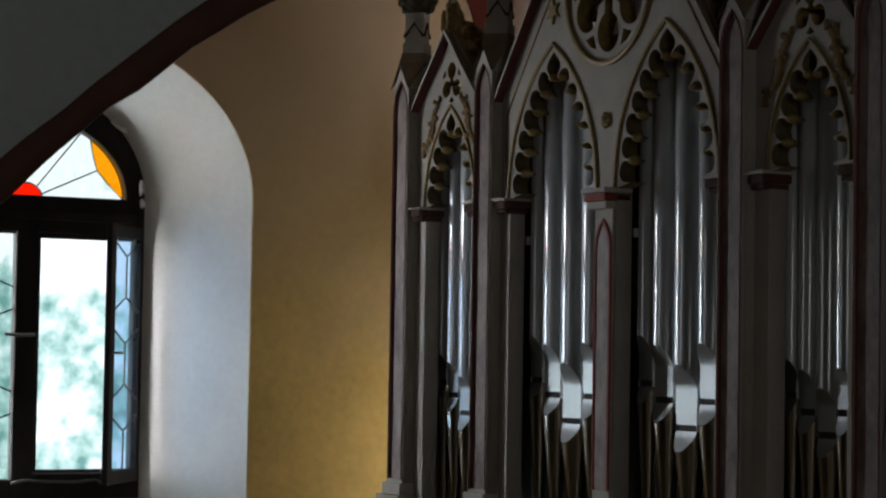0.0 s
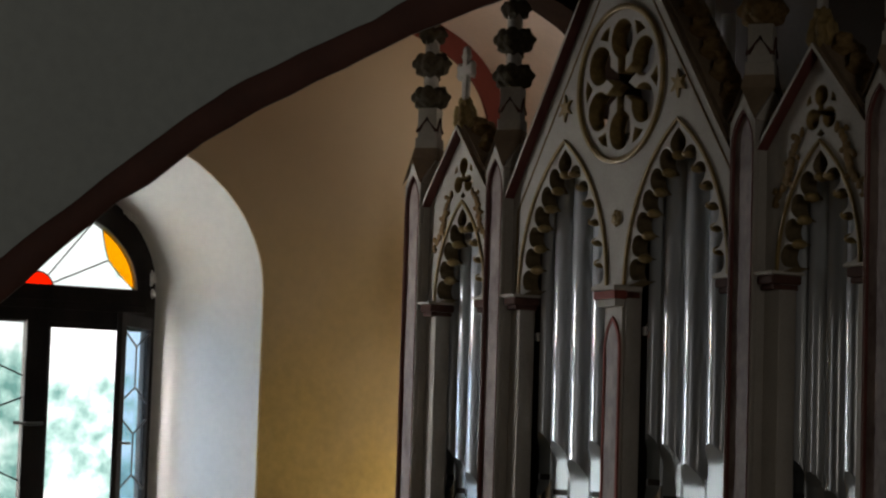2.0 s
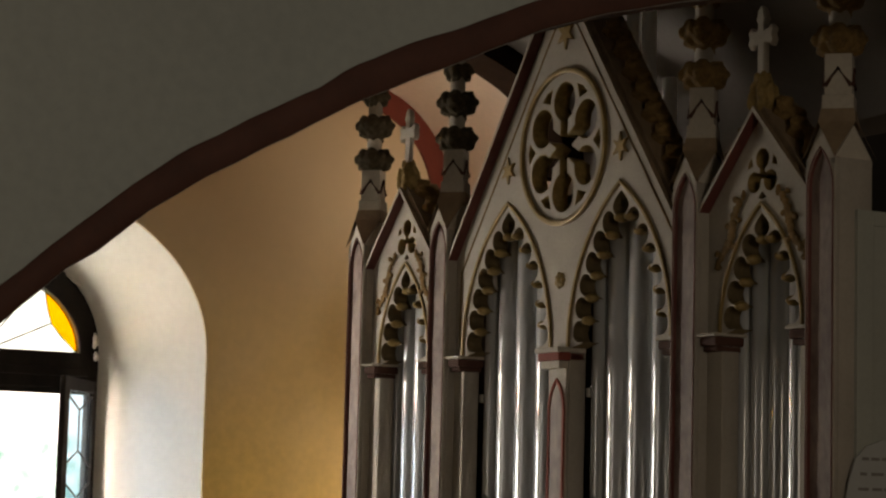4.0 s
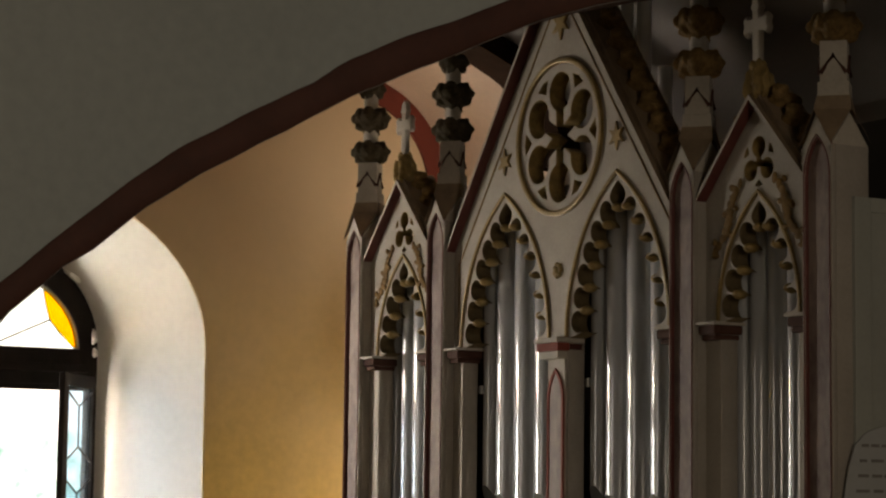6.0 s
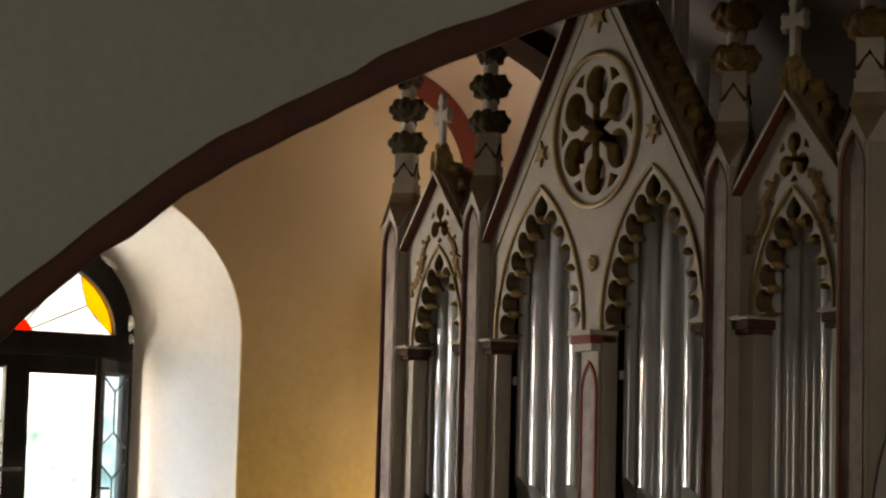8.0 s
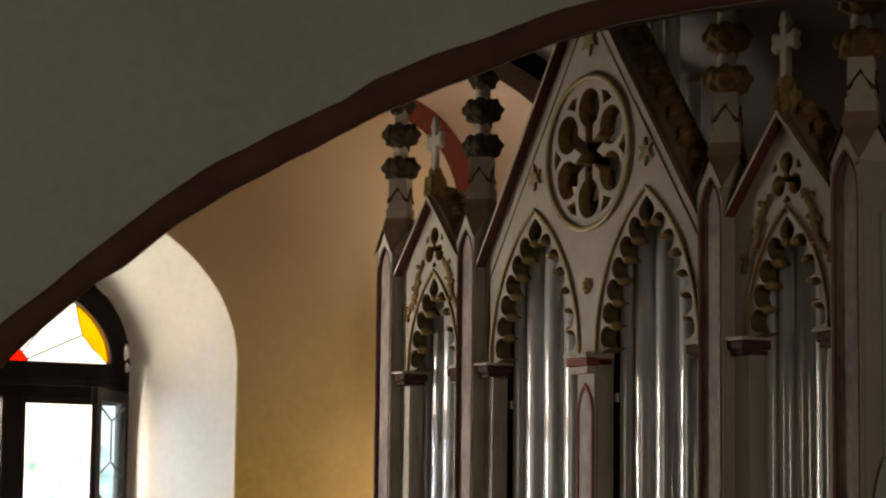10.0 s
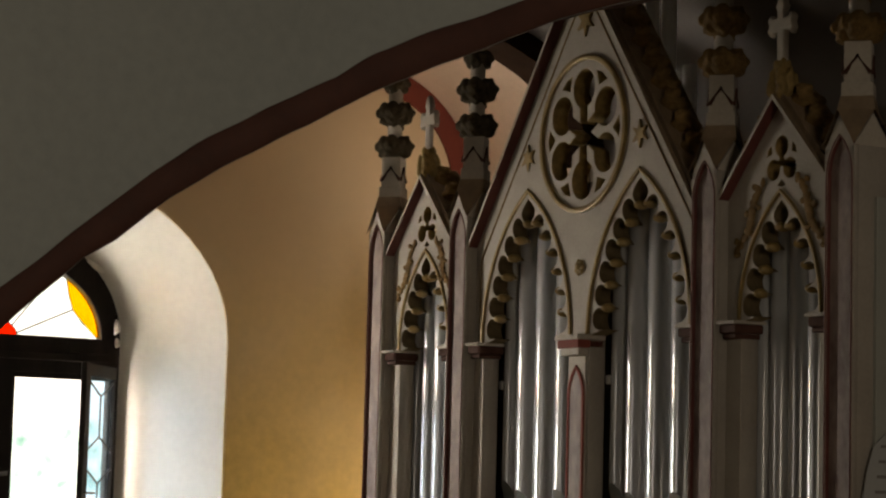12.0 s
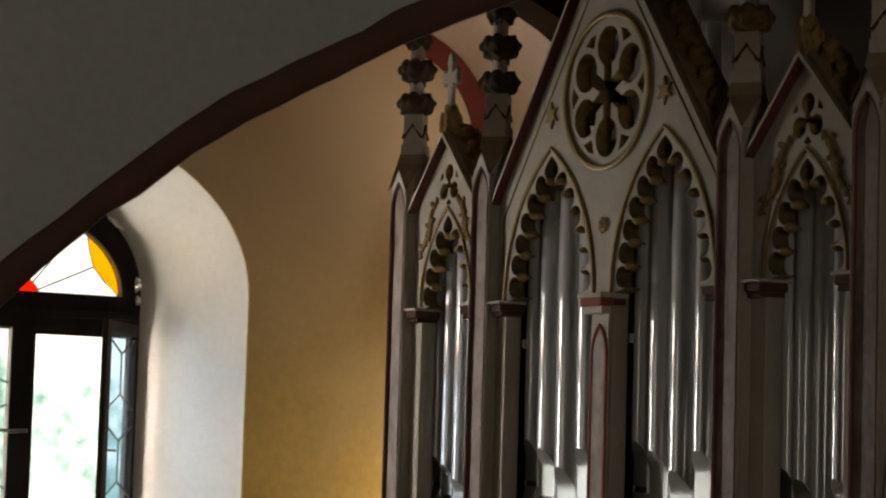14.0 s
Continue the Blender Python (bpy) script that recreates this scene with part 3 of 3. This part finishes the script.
def rake_leaf(sgn, d, nrm):
    bm = bmesh.new()
    blob(bm, (0, 0, 0), (0.045, 0.05, 0.036), 0, 0, 2, 0.45)
    blob(bm, (nrm.x * 0.03 + d.x * 0.02, -0.01, nrm.z * 0.03 + d.z * 0.02), (0.028, 0.034, 0.026), 0, 0, 2, 0.45)
    blob(bm, (nrm.x * 0.02 - d.x * 0.03, 0.03, nrm.z * 0.02 - d.z * 0.03), (0.026, 0.03, 0.024), 0, 0, 2, 0.45)
    return fused("crocket", bm, BROWNGOLD, 0.005, 0.005)


def cross_finial(cx, y, z, parent):
    bm = bmesh.new()
    blob(bm, (cx, y, z + 0.05), (0.045, 0.04, 0.075), 0, 0, 2, 0.3)
    for i in range(6):
        a = i * math.pi / 3
        blob(bm, (cx + 0.036 * math.cos(a), y + 0.03 * math.sin(a), z + 0.045), (0.02, 0.018, 0.06), a, 0, 2, 0.4)
        blob(bm, (cx + 0.024 * math.cos(a + 0.5), y + 0.022 * math.sin(a + 0.5), z + 0.115), (0.013, 0.013, 0.028), a, 0, 1, 0.3)
    part("foliate_base", fused("foliate_base", bm, OCHRE, 0.005), None, parent, "gilt carved foliage knob")
    arms = [(-0.013, -0.06), (0.013, -0.06), (0.013, 0.13), (0.05, 0.127), (0.058, 0.118), (0.066, 0.13), (0.058, 0.15), (0.066, 0.168), (0.056, 0.178), (0.048, 0.168), (0.012, 0.165),
            (0.012, 0.20), (0.022, 0.212), (0.014, 0.225), (0.012, 0.24), (0.0, 0.252)]
    pts = [(cx + a, z + 0.115 + b) for a, b in arms] + [(cx - a, z + 0.115 + b) for a, b in reversed(arms[:-1])]
    me = sheet("cross", [pts], 0.028, 0.006, [WHITE, WHITE], y - 0.014)
    part("cross", me, None, parent, "white trefoil-ended cross")


def gable_panel(cx, x0, x1, z0, half, zfoot, apex, holes, slope):
    outline = [(x0, z0), (x1, z0), (x1, zfoot), (cx, apex), (x0, zfoot)]
    me = sheet("tracery_panel", [outline] + holes, 0.075, 0.003, [WHITE, CUSP, GREYP, OCHRE])
    # rosette and trefoil edges: brighter ochre than the arches, their light put into colour
    for p in me.polygons:
        if p.material_index == 1 and p.center.z < CAPZ - 0.01:
            p.material_index = 2
        elif p.material_index == 1 and p.center.z > 2.74 and abs(p.center.x - cx) < 0.3 and p.center.z < apex - 0.12:
            p.material_index = 3
    return me


def rake(cx, half, zfoot, apex, parent, wide=0.05, front=-0.045, crockets=6):
    """Raking mouldings of a gable: white front, red soffit, brown crocketed back."""
    for sgn in (-1, 1):
        d = Vector((-sgn * half, 0, apex - zfoot)).normalized()
        nrm = Vector((sgn * d.z, 0, -sgn * d.x)) if sgn * d.z * sgn > 0 else Vector((-sgn * d.z, 0, sgn * d.x))
        if nrm.z < 0:
            nrm = -nrm
        a, b = Vector((cx + sgn * half, 0, zfoot)), Vector((cx, 0, apex))
        bm = bmesh.new()

        def bar(y0, y1, n0, n1, mat_front, mat_in, mat_out):
            c = []
            for p, extra in ((a, 0.0), (b, 0.0)):
                for nn in (n0, n1):
                    for y in (y0, y1):
                        q = p + nrm * nn
                        if p is b:
                            q = Vector((cx, 0, apex + nn / abs(nrm.z) * 1.0))
                        c.append(bm.verts.new((q.x, y, q.z)))
            # c: a(n0y0,n0y1,n1y0,n1y1) b(...)
            for f, m in (((0, 2, 6, 4), mat_front), ((1, 5, 7, 3), mat_front), ((0, 4, 5, 1), mat_in), ((2, 3, 7, 6), mat_out), ((0, 1, 3, 2), mat_in), ((4, 6, 7, 5), mat_out)):
                bm.faces.new([c[i] for i in f]).material_index = m
        bar(front, 0.03, 0.0, 0.014, 0, 1, 2)
        bar(front + 0.022, 0.15, 0.012, 0.036, 2, 2, 2)
        part("rake_moulding", bm, [WHITE, RED, ROOFBROWN], parent, "white raking moulding with red soffit")
        leaf_mesh = rake_leaf(sgn, d, nrm)
        for i in range(crockets):
            k = (i + 0.6) / crockets
            p = a + (b - a) * k + nrm * 0.045
            placed("crocket", leaf_mesh, parent, (p.x, 0.05, p.z))


Z0, FOOTZ = 0.93, 0.84
# middle field
BIG, SMALL = (0.355, 0.625, 0.345, 0.112), (0.235, 0.447, 0.225, 0.092)
RZ, RR = 3.065, 0.312
holes, knobs = [], []
for s in (-1, 1):
    outline, places = cusped(XC + s * 0.42, *BIG, 7, 0.86)
    holes.append(outline)
    knobs += places
holes.append(foils(XC, RZ, math.pi / 2, 6, 0.27, 0.083, 0.030))
for i in range(6):
    a = math.pi / 2 + i * math.pi / 3
    holes.append(tri(XC, RZ, a + math.pi / 6, 0.248, 0.058))
field = part("tracery_panel", gable_panel(XC, XC - 0.85, XC + 0.85, FOOTZ, 0.8, 2.66, 3.765, holes, 1.32), None, organ, "white gothic tracery panel with rosette and twin arches")
bm = bmesh.new()
for s in (-1, 1):
    ring_arch(bm, XC + s * 0.42, BIG[0], BIG[1], -0.003)
part("arch_moulding", bm, GOLD, field, "dull gold bead along the arches")
set_knobs(knobs, field)
bm = bmesh.new()
sweep(bm, [(XC + RR * math.cos(t * math.pi / 32), -0.004, RZ + RR * math.sin(t * math.pi / 32)) for t in range(64)], 0.011, 0.008, 0, True)
part("rosette_ring", bm, GOLD, field, "dull gold ring of the rosette")
for x, z, r in ((XC - 0.42, 3.014, 0.045), (XC + 0.42, 3.014, 0.045), (XC + 0.01, 3.53, 0.055)):
    part("star", sheet("star", [star(x, z, r)], 0.014, 0.004, [GOLD, GOLD], -0.012), None, field, "small gilt star")
bm = bmesh.new()
for i in range(7):
    a = i * math.pi * 2 / 7
    blob(bm, (XC + 0.022 * math.cos(a), -0.006, 2.522 + 0.022 * math.sin(a)), (0.013, 0.009, 0.013), 0, 0, 2, 0.2)
blob(bm, (XC, -0.01, 2.522), (0.018, 0.014, 0.018))
part("boss", bm, GOLD, field, "small gilt flower boss")
rake(XC, 0.845, 2.665, 3.78, organ, crockets=12)
bm = bmesh.new()
for s in (-1, 1):
    sweep(bm, [(XC + s * 0.80, 0.0, CAPZ + 0.01), (XC + s * 0.80, 0.0, 2.61), (XC + s * 0.05, 0.0, 3.60)], 0.004, 0.003)
part("grooved_line", bm, BROWNGOLD, field)

# side fields
for s in (-1, 1):
    cx = XC + s * 1.31
    outline, knobs = cusped(cx, *SMALL, 5, 0.86)
    holes = [outline]
    holes.append(foils(cx, 2.803, math.pi / 2, 3, 0.094, 0.040, 0.016))
    for a in (30, 150, 270):
        holes.append(tri(cx, 2.803, radians(a), 0.080, 0.032))
    f = part("tracery_panel", gable_panel(cx, cx - 0.315, cx + 0.315, FOOTZ, 0.3, 2.70, 3.015, holes, 1.1), None, organ, "white gothic side panel with a cusped arch")
    bm = ring_arch(bmesh.new(), cx, SMALL[0], SMALL[1], -0.003, 0.007)
    part("arch_moulding", bm, GOLD, f)
    set_knobs(knobs, f)
    rake(cx, 0.312, 2.692, 3.02, organ, crockets=4)
    for t in (-1, 1):
        bm = bmesh.new()
        for k in range(11):
            u = k / 10
            px, pz = cx + t * (0.10 + 0.14 * u + 0.014 * math.sin(u * 7)), 2.735 - 0.235 * u
            blob(bm, (px, -0.006, pz), (0.015 + 0.009 * math.sin(math.pi * u), 0.006, 0.019), 0, 0, 2, 0.4)
            if k % 2:
                side = 1 if k % 4 == 1 else -1
                blob(bm, (px + t * side * 0.026, -0.005, pz + side * 0.014), (0.016, 0.006, 0.012), 0, 0, 2, 0.45)
        blob(bm, (cx + t * 0.245, -0.006, 2.487), (0.018, 0.009, 0.010), 0, 0, 2, 0.4)
        part("leaf_spray", bm, BROWNGOLD, f, "gilt carved leaf spray")
    cross_finial(cx, 0.0, 3.03, organ)

# capitals over the jambs
for x0, x1 in ((-1.622, -1.51), (-1.11, -0.998), (-0.843, -0.735), (0.735, 0.843), (0.998, 1.11), (1.51, 1.622)):
    bm = bmesh.new()
    box(bm, XC + x0, XC + x1, -0.05, 0.095, CAPZ - 0.012, CAPZ, 0.003, 0)
    box(bm, XC + x0 + 0.006, XC + x1 - 0.008, -0.040, 0.088, CAPZ - 0.046, CAPZ - 0.012, 0.008, 1)
    box(bm, XC + x0 + 0.012, XC + x1 - 0.02, -0.028, 0.082, CAPZ - 0.066, CAPZ - 0.046, 0.006, 1)
    part("capital", bm, [WHITE, CAPBROWN], organ, "moulded capital, white over brown")


def niche(cx, half, z0, z1, point):
    """Lancet outline for the painted panels."""
    pts = [(cx - half, z0), (cx + half, z0)]
    side = arc_side(half, point, 8)
    pts += [(cx + x, z1 + z) for x, z, _, _ in side] + [(cx - x, z1 + z) for x, z, _, _ in reversed(side[:-1])]
    return pts


def pinnacle(cx, y, z, parent):
    """Block, chevron shaft and two crocket rings over a pillar, with its spire."""
    quarter = Matrix.Translation((cx, y, z)) @ Matrix.Rotation(math.pi / 4, 4, "Z")
    bm = bmesh.new()
    box(bm, -0.054, 0.054, -0.054, 0.054, 0.0, 0.058, 0.004)
    box(bm, -0.046, 0.046, -0.046, 0.046, 0.058, 0.20, 0.003)
    lathe(bm, [(0.038, 0.19), (0.034, 0.55), (0.028, 0.71), (0.012, 0.85)], 8)
    bm.transform(quarter)
    sh = part("pinnacle", bm, WHITE, parent, "white square pinnacle shaft")
    for fx, fy in ((0, -1), (1, 0), (0, 1), (-1, 0)):
        a0, a2 = (Vector((fx * 0.047 + fy * sg * 0.044, fy * 0.047 + fx * sg * 0.044, 0.088)) for sg in (-1, 1))
        bm = tube(bmesh.new(), [a0, Vector((fx * 0.047, fy * 0.047, 0.15)), a2], 0.0085, 6)
        bm.transform(quarter)
        part("chevron", bm, CAPBROWN, sh, "dark red painted chevron")
    for dz, s in ((0.245, 0.082), (0.405, 0.082), (0.545, 0.06)):
        # left pinnacles get the leaf with shade in its colour, right ones the gilt
        placed("crocket", (SHADED_CROCKETS if cx < 0 else GILT_CROCKETS)[s], sh, (cx, y, z + dz), "carved leaf cluster")
    placed("finial", GILT_CROCKETS[0.05], sh, (cx, y, z + 0.80))


PY0, PY1 = -0.055, 0.105
for px in (-1.70, -0.92, 0.92, 1.70):
    cx = XC + px
    h = 0.075
    top = 2.80
    # shaft with a sunk lancet on its face
    outline = [(cx - h, Z0), (cx + h, Z0), (cx + h, top), (cx, 2.915), (cx - h, top)]
    me = sheet("pillar", [outline, niche(cx, 0.066, 1.0, 2.70, 0.14)], 0.022, 0.003, [WHITE, RED, GREYP], PY0)
    for p in me.polygons:
        if p.material_index == 1 and abs(p.center.x - cx) > 0.069:
            p.material_index = 2
    body = part("pillar", me, None, organ, "white pillar with rose marbled lancet panel")
    me = sheet("shaft", [[(cx - h, Z0), (cx + h, Z0), (cx + h, top), (cx, 2.915), (cx - h, top)]], PY1 - PY0 - 0.02, 0.003, [MARBLE, GREYP], PY0 + 0.0195)
    part("shaft", me, None, body)
    me = sheet("lancet_panel", [niche(cx, 0.0645, 1.002, 2.70, 0.138)], 0.004, 0.001, [MARBLE, MARBLE], PY0 + 0.015)
    part("lancet_panel", me, None, body, "rose marbled painted panel")
    bm = bmesh.new()
    pts = [(x, PY0 - 0.001, z) for x, z in niche(cx, 0.068, 1.0, 2.70, 0.143)]
    sweep(bm, pts[1:] + pts[:1], 0.0025, 0.002)
    part("red_bead", bm, RED, body, "dark red bead")
    # four-gabled roof
    bm = bmesh.new()
    yc = (PY0 + PY1) / 2
    dy = (PY1 - PY0) / 2 + 0.012
    hx = h + 0.012
    ze, zg, zt = top + 0.004, 2.928, 2.975
    corners = [bm.verts.new((cx + sx * hx, yc + sy * dy, ze)) for sx, sy in ((-1, -1), (1, -1), (1, 1), (-1, 1))]
    peaks = [bm.verts.new(p) for p in ((cx, yc - dy, zg), (cx + hx, yc, zg), (cx, yc + dy, zg), (cx - hx, yc, zg))]
    block = [bm.verts.new((cx + sx * 0.078, yc + sy * 0.078, zt)) for sx, sy in ((0, -1), (1, 0), (0, 1), (-1, 0))]
    for i in range(4):
        bm.faces.new((corners[i], peaks[i], block[i], block[i - 1], peaks[i - 1]))
    bm.faces.new(block)
    part("roof", bm, ROOFBROWN, body, "brown four-gabled pillar roof")
    # gables on the flanks
    for sx in (-1, 1):
        bm = bmesh.new()
        v = [bm.verts.new((cx + sx * (h + 0.002), yy, zz)) for yy, zz in ((PY0, top - 0.02), (PY1, top - 0.02), (PY1, top), (yc, 2.915), (PY0, top))]
        w = [bm.verts.new((cx + sx * (h - 0.012), q.co.y, q.co.z)) for q in v]
        bm.faces.new(v), bm.faces.new(w)
        for i in range(5):
            bm.faces.new((v[i], v[(i + 1) % 5], w[(i + 1) % 5], w[i]))
        part("flank_gable", bm, WHITE, body)
    pinnacle(cx, yc, 2.965, body)
    bm = bmesh.new()
    box(bm, cx - h - 0.035, cx + h + 0.035, PY0 - 0.04, PY1, Z0 - 0.06, Z0 + 0.0, 0.006)
    box(bm, cx - h - 0.015, cx + h + 0.015, PY0 - 0.02, PY1, Z0, Z0 + 0.055, 0.006)
    part("plinth", bm, WHITE, body, "white moulded pillar foot")

# middle post between the twin arches
cx = XC
body = part("middle_post", boxed(cx - 0.064, cx + 0.064, -0.008, 0.066, FOOTZ, 2.17, 0.004), WHITE, organ, "white middle post with lancet panel")
bm = bmesh.new()
box(bm, cx - 0.088, cx + 0.088, -0.065, 0.07, CAPZ - 0.022, CAPZ - 0.002, 0.004, 0)
box(bm, cx - 0.078, cx + 0.078, -0.055, 0.068, CAPZ - 0.055, CAPZ - 0.022, 0.004, 1)
box(bm, cx - 0.068, cx + 0.068, -0.045, 0.066, CAPZ - 0.085, CAPZ - 0.055, 0.004, 0)
part("capital", bm, [WHITE, RIB], body, "white capital with a red band")
part("lancet_panel", sheet("lancet_panel", [niche(cx, 0.051, 1.05, 2.0, 0.115)], 0.006, 0.002, [MARBLE, MARBLE], -0.011), None, body)
bm = bmesh.new()
pts = [(x, -0.010, z) for x, z in niche(cx, 0.054, 1.05, 2.0, 0.12)]
sweep(bm, pts[1:] + pts[:1], 0.008, 0.004)
part("red_bead", bm, RIB, body)

# case below the pipes, back and flanks
bm = bmesh.new()
box(bm, XC - 1.80, XC + 1.80, -0.10, 0.75, 0.78, 0.838, 0.008)
part("cornice", bm, WHITE, organ, "white cornice below the pipes")
part("lower_case", boxed(XC - 1.74, XC + 1.74, -0.03, 0.75, 0.0, 0.78, 0.006), GREYP, organ, "plain grey white lower case")
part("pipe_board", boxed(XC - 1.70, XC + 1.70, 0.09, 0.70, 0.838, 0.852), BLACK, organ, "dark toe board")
part("case_back", boxed(XC - 1.70, XC + 1.70, 0.34, 0.37, 0.852, 2.95), BLACK, organ, "black board for the unlit case interior")
bm = boxed(XC + 1.74, XC + 1.785, 0.03, 0.75, 0.9, 2.63, 0.004)
side = part("flank_panel", bm, FLANK, organ, "grey painted flank panel")
bm = bmesh.new()
for b in ((0.03, 0.10, 0.9, 2.63), (0.68, 0.75, 0.9, 2.63), (0.10, 0.68, 2.58, 2.63), (0.10, 0.68, 0.9, 1.0)):
    box(bm, XC + 1.785, XC + 1.793, *b, 0.003)
part("flank_frame", bm, FLANK, side)
part("flank_panel", boxed(XC - 1.76, XC - 1.73, 0.10, 0.75, 0.9, 2.66, 0.004), GREYP, organ)

# small tin tabs that hold the pipe rack behind each jamb
for x in (-1.31 - 0.225, -0.42 - 0.345, 0.42 - 0.345, 1.31 - 0.225):
    bm = bmesh.new()
    box(bm, XC + x - 0.01, XC + x + 0.012, 0.088, 0.10, 2.055, 2.09, 0.002)
    part("rack_tab", bm, DULLTIN, organ, "small pale tab behind the jamb")

# ---- pipes ----


FLAT = radians(68)      # half angle over which the lips are pressed flat


def pipe_skin(rings, n=28):
    """The round skin of a pipe from (z, radius, half angle left open at the front)."""
    bm = bmesh.new()
    rows = []
    for z, r, a in rings:
        rows.append([bm.verts.new((r * math.sin(a + (2 * math.pi - 2 * a) * i / n), -r * math.cos(a + (2 * math.pi - 2 * a) * i / n), z)) for i in range(n + 1)])
    for p, q in zip(rows, rows[1:]):
        for i in range(n):
            bm.faces.new((p[i], p[i + 1], q[i + 1], q[i])).smooth = True
    bmesh.ops.remove_doubles(bm, verts=bm.verts[:], dist=1e-5)
    return bm


def pipe_lip(rings, n=8):
    """The pressed flat front that fills the open angle of the skin."""
    bm = bmesh.new()
    rows = []
    for z, r, a in rings:
        rows.append([bm.verts.new((r * math.sin(a) * (2 * i / n - 1), -r * math.cos(a), z)) for i in range(n + 1)])
    for p, q in zip(rows, rows[1:]):
        for i in range(n):
            bm.faces.new((p[i], p[i + 1], q[i + 1], q[i])).smooth = True
    bmesh.ops.remove_doubles(bm, verts=bm.verts[:], dist=1e-5)
    return bm


def organ_pipe(x, y, r, mouth, top, lip, tag, group):
    """A flue pipe: body and conical foot, their fronts pressed into an arched upper and a rounded lower lip at the mouth."""
    p = thing("organ_pipe", tag, "organ pipe", group, at=(x, y, 0))
    slot0, slot1, toe = mouth - 0.011, mouth + 0.013, 0.853
    arch = 0.40 * lip
    z1 = mouth + lip - arch
    upper = [(slot1, r, FLAT), (z1, r, FLAT)]
    upper += [(z1 + arch * math.sin(k * math.pi / 20), r, math.asin(math.sin(FLAT) * math.cos(k * math.pi / 20))) for k in range(1, 10)] + [(z1 + arch, r, 0.0)]
    part("body", pipe_skin([(slot0, r, FLAT)] + upper + [(top - 0.01, r, 0.0), (top, r * 0.96, 0.0)]), TIN, p)
    part("upper_lip", pipe_lip(upper), LIP, p, "flat arched upper lip")
    cut = 0.045 + 0.45 * r

    def cone(z):
        return 0.014 + (r - 0.014) * ((z - toe) / (slot0 - toe)) ** 0.9
    lower = [(slot0 - cut * math.sin(k * math.pi / 20), math.asin(math.sin(FLAT) * math.cos(k * math.pi / 20))) for k in range(10)] + [(slot0 - cut, 0.0)]
    lower = [(z, cone(z), a) for z, a in lower]
    down = [(z, cone(z), 0.0) for z in (slot0 - cut - (slot0 - cut - toe) * k / 6 for k in range(1, 7))]
    part("foot", pipe_skin(lower + down), FOOT, p)
    part("lower_lip", pipe_lip(lower), LIP, p, "rounded lower lip")
    c, w = -r * math.cos(FLAT), r * math.sin(FLAT)
    # a black slab fills the mouth opening in place of its inner shade
    part("mouth_slot", boxed(-w * 0.97, w * 0.97, c + 0.006, c + 0.010, slot0 - 0.004, slot1 + 0.004), BLACK, p, "thin black slab for the dark of the mouth")
    return p


PIPEY = 0.08
for s in (-1, 1):
    c = XC + s * 0.42 - 0.028
    for dx, m, r, lip, top in ((-0.262, 1.475, 0.052, 0.19, 2.75), (-0.148, 1.413, 0.068, 0.215, 2.85), (0, 1.308, 0.077, 0.245, 2.95), (0.160, 1.413, 0.072, 0.22, 2.85), (0.294, 1.475, 0.056, 0.19, 2.75)):
        organ_pipe(c + dx, PIPEY + r, r, m, top, lip, "tall tin organ pipe with a polished lip", "pipes of the middle field")
    c = XC + s * 1.31 - 0.033
    for dx, m, r, lip, top in ((-0.20, 1.451, 0.040, 0.13, 2.55), (-0.108, 1.393, 0.050, 0.15, 2.62), (0, 1.315, 0.056, 0.165, 2.72), (0.106, 1.395, 0.048, 0.155, 2.62), (0.20, 1.451, 0.040, 0.13, 2.55)):
        organ_pipe(c + dx, PIPEY + r, r, m, top, lip, "slender tin organ pipe with a polished lip", "pipes of the side fields")

for x, r, top in ((0.055, 0.026, 3.80), (0.174, 0.030, 3.80), (0.322, 0.029, 3.313)):
    p = thing("rear_pipe", "bright grey tin pipe standing behind the gable", "organ pipe", "rear pipes", at=(x, 0.25, 0))
    part("body", lathe(bmesh.new(), [(r * 0.4, 0.852), (r, 1.3), (r, top), (r * 0.9, top + 0.005)], 20), DULLTIN, p)

# printed sheet on the organ's flank
sheet_ob = thing("notice_sheet", "curled white printed sheet fixed to the organ flank", "paper")
PX = XC + 1.797
shape = [(-0.055, 1.30), (0.40, 1.30), (0.40, 1.868), (0.134, 1.862), (0.066, 1.842), (0.018, 1.80), (-0.01, 1.72), (-0.032, 1.61)]
bm = bmesh.new()
a = [bm.verts.new((PX + 0.006, y, z)) for y, z in shape]
b = [bm.verts.new((PX, y, z)) for y, z in shape]
bm.faces.new(a), bm.faces.new(b)
for i in range(len(a)):
    bm.faces.new((a[i], a[(i + 1) % len(a)], b[(i + 1) % len(a)], b[i]))
part("page", bm, PAPER, sheet_ob, "white page with a rounded corner")
rng = random.Random(4)
for row in range(9):
    z = 1.80 - row * 0.05
    y = 0.045 - 0.008 * row
    while y < 0.36:
        w = rng.uniform(0.02, 0.06)
        part("print_bar", boxed(PX + 0.0055, PX + 0.0075, y, y + w, z - 0.006, z + 0.004), INK, sheet_ob)
        y += w + rng.uniform(0.008, 0.02)
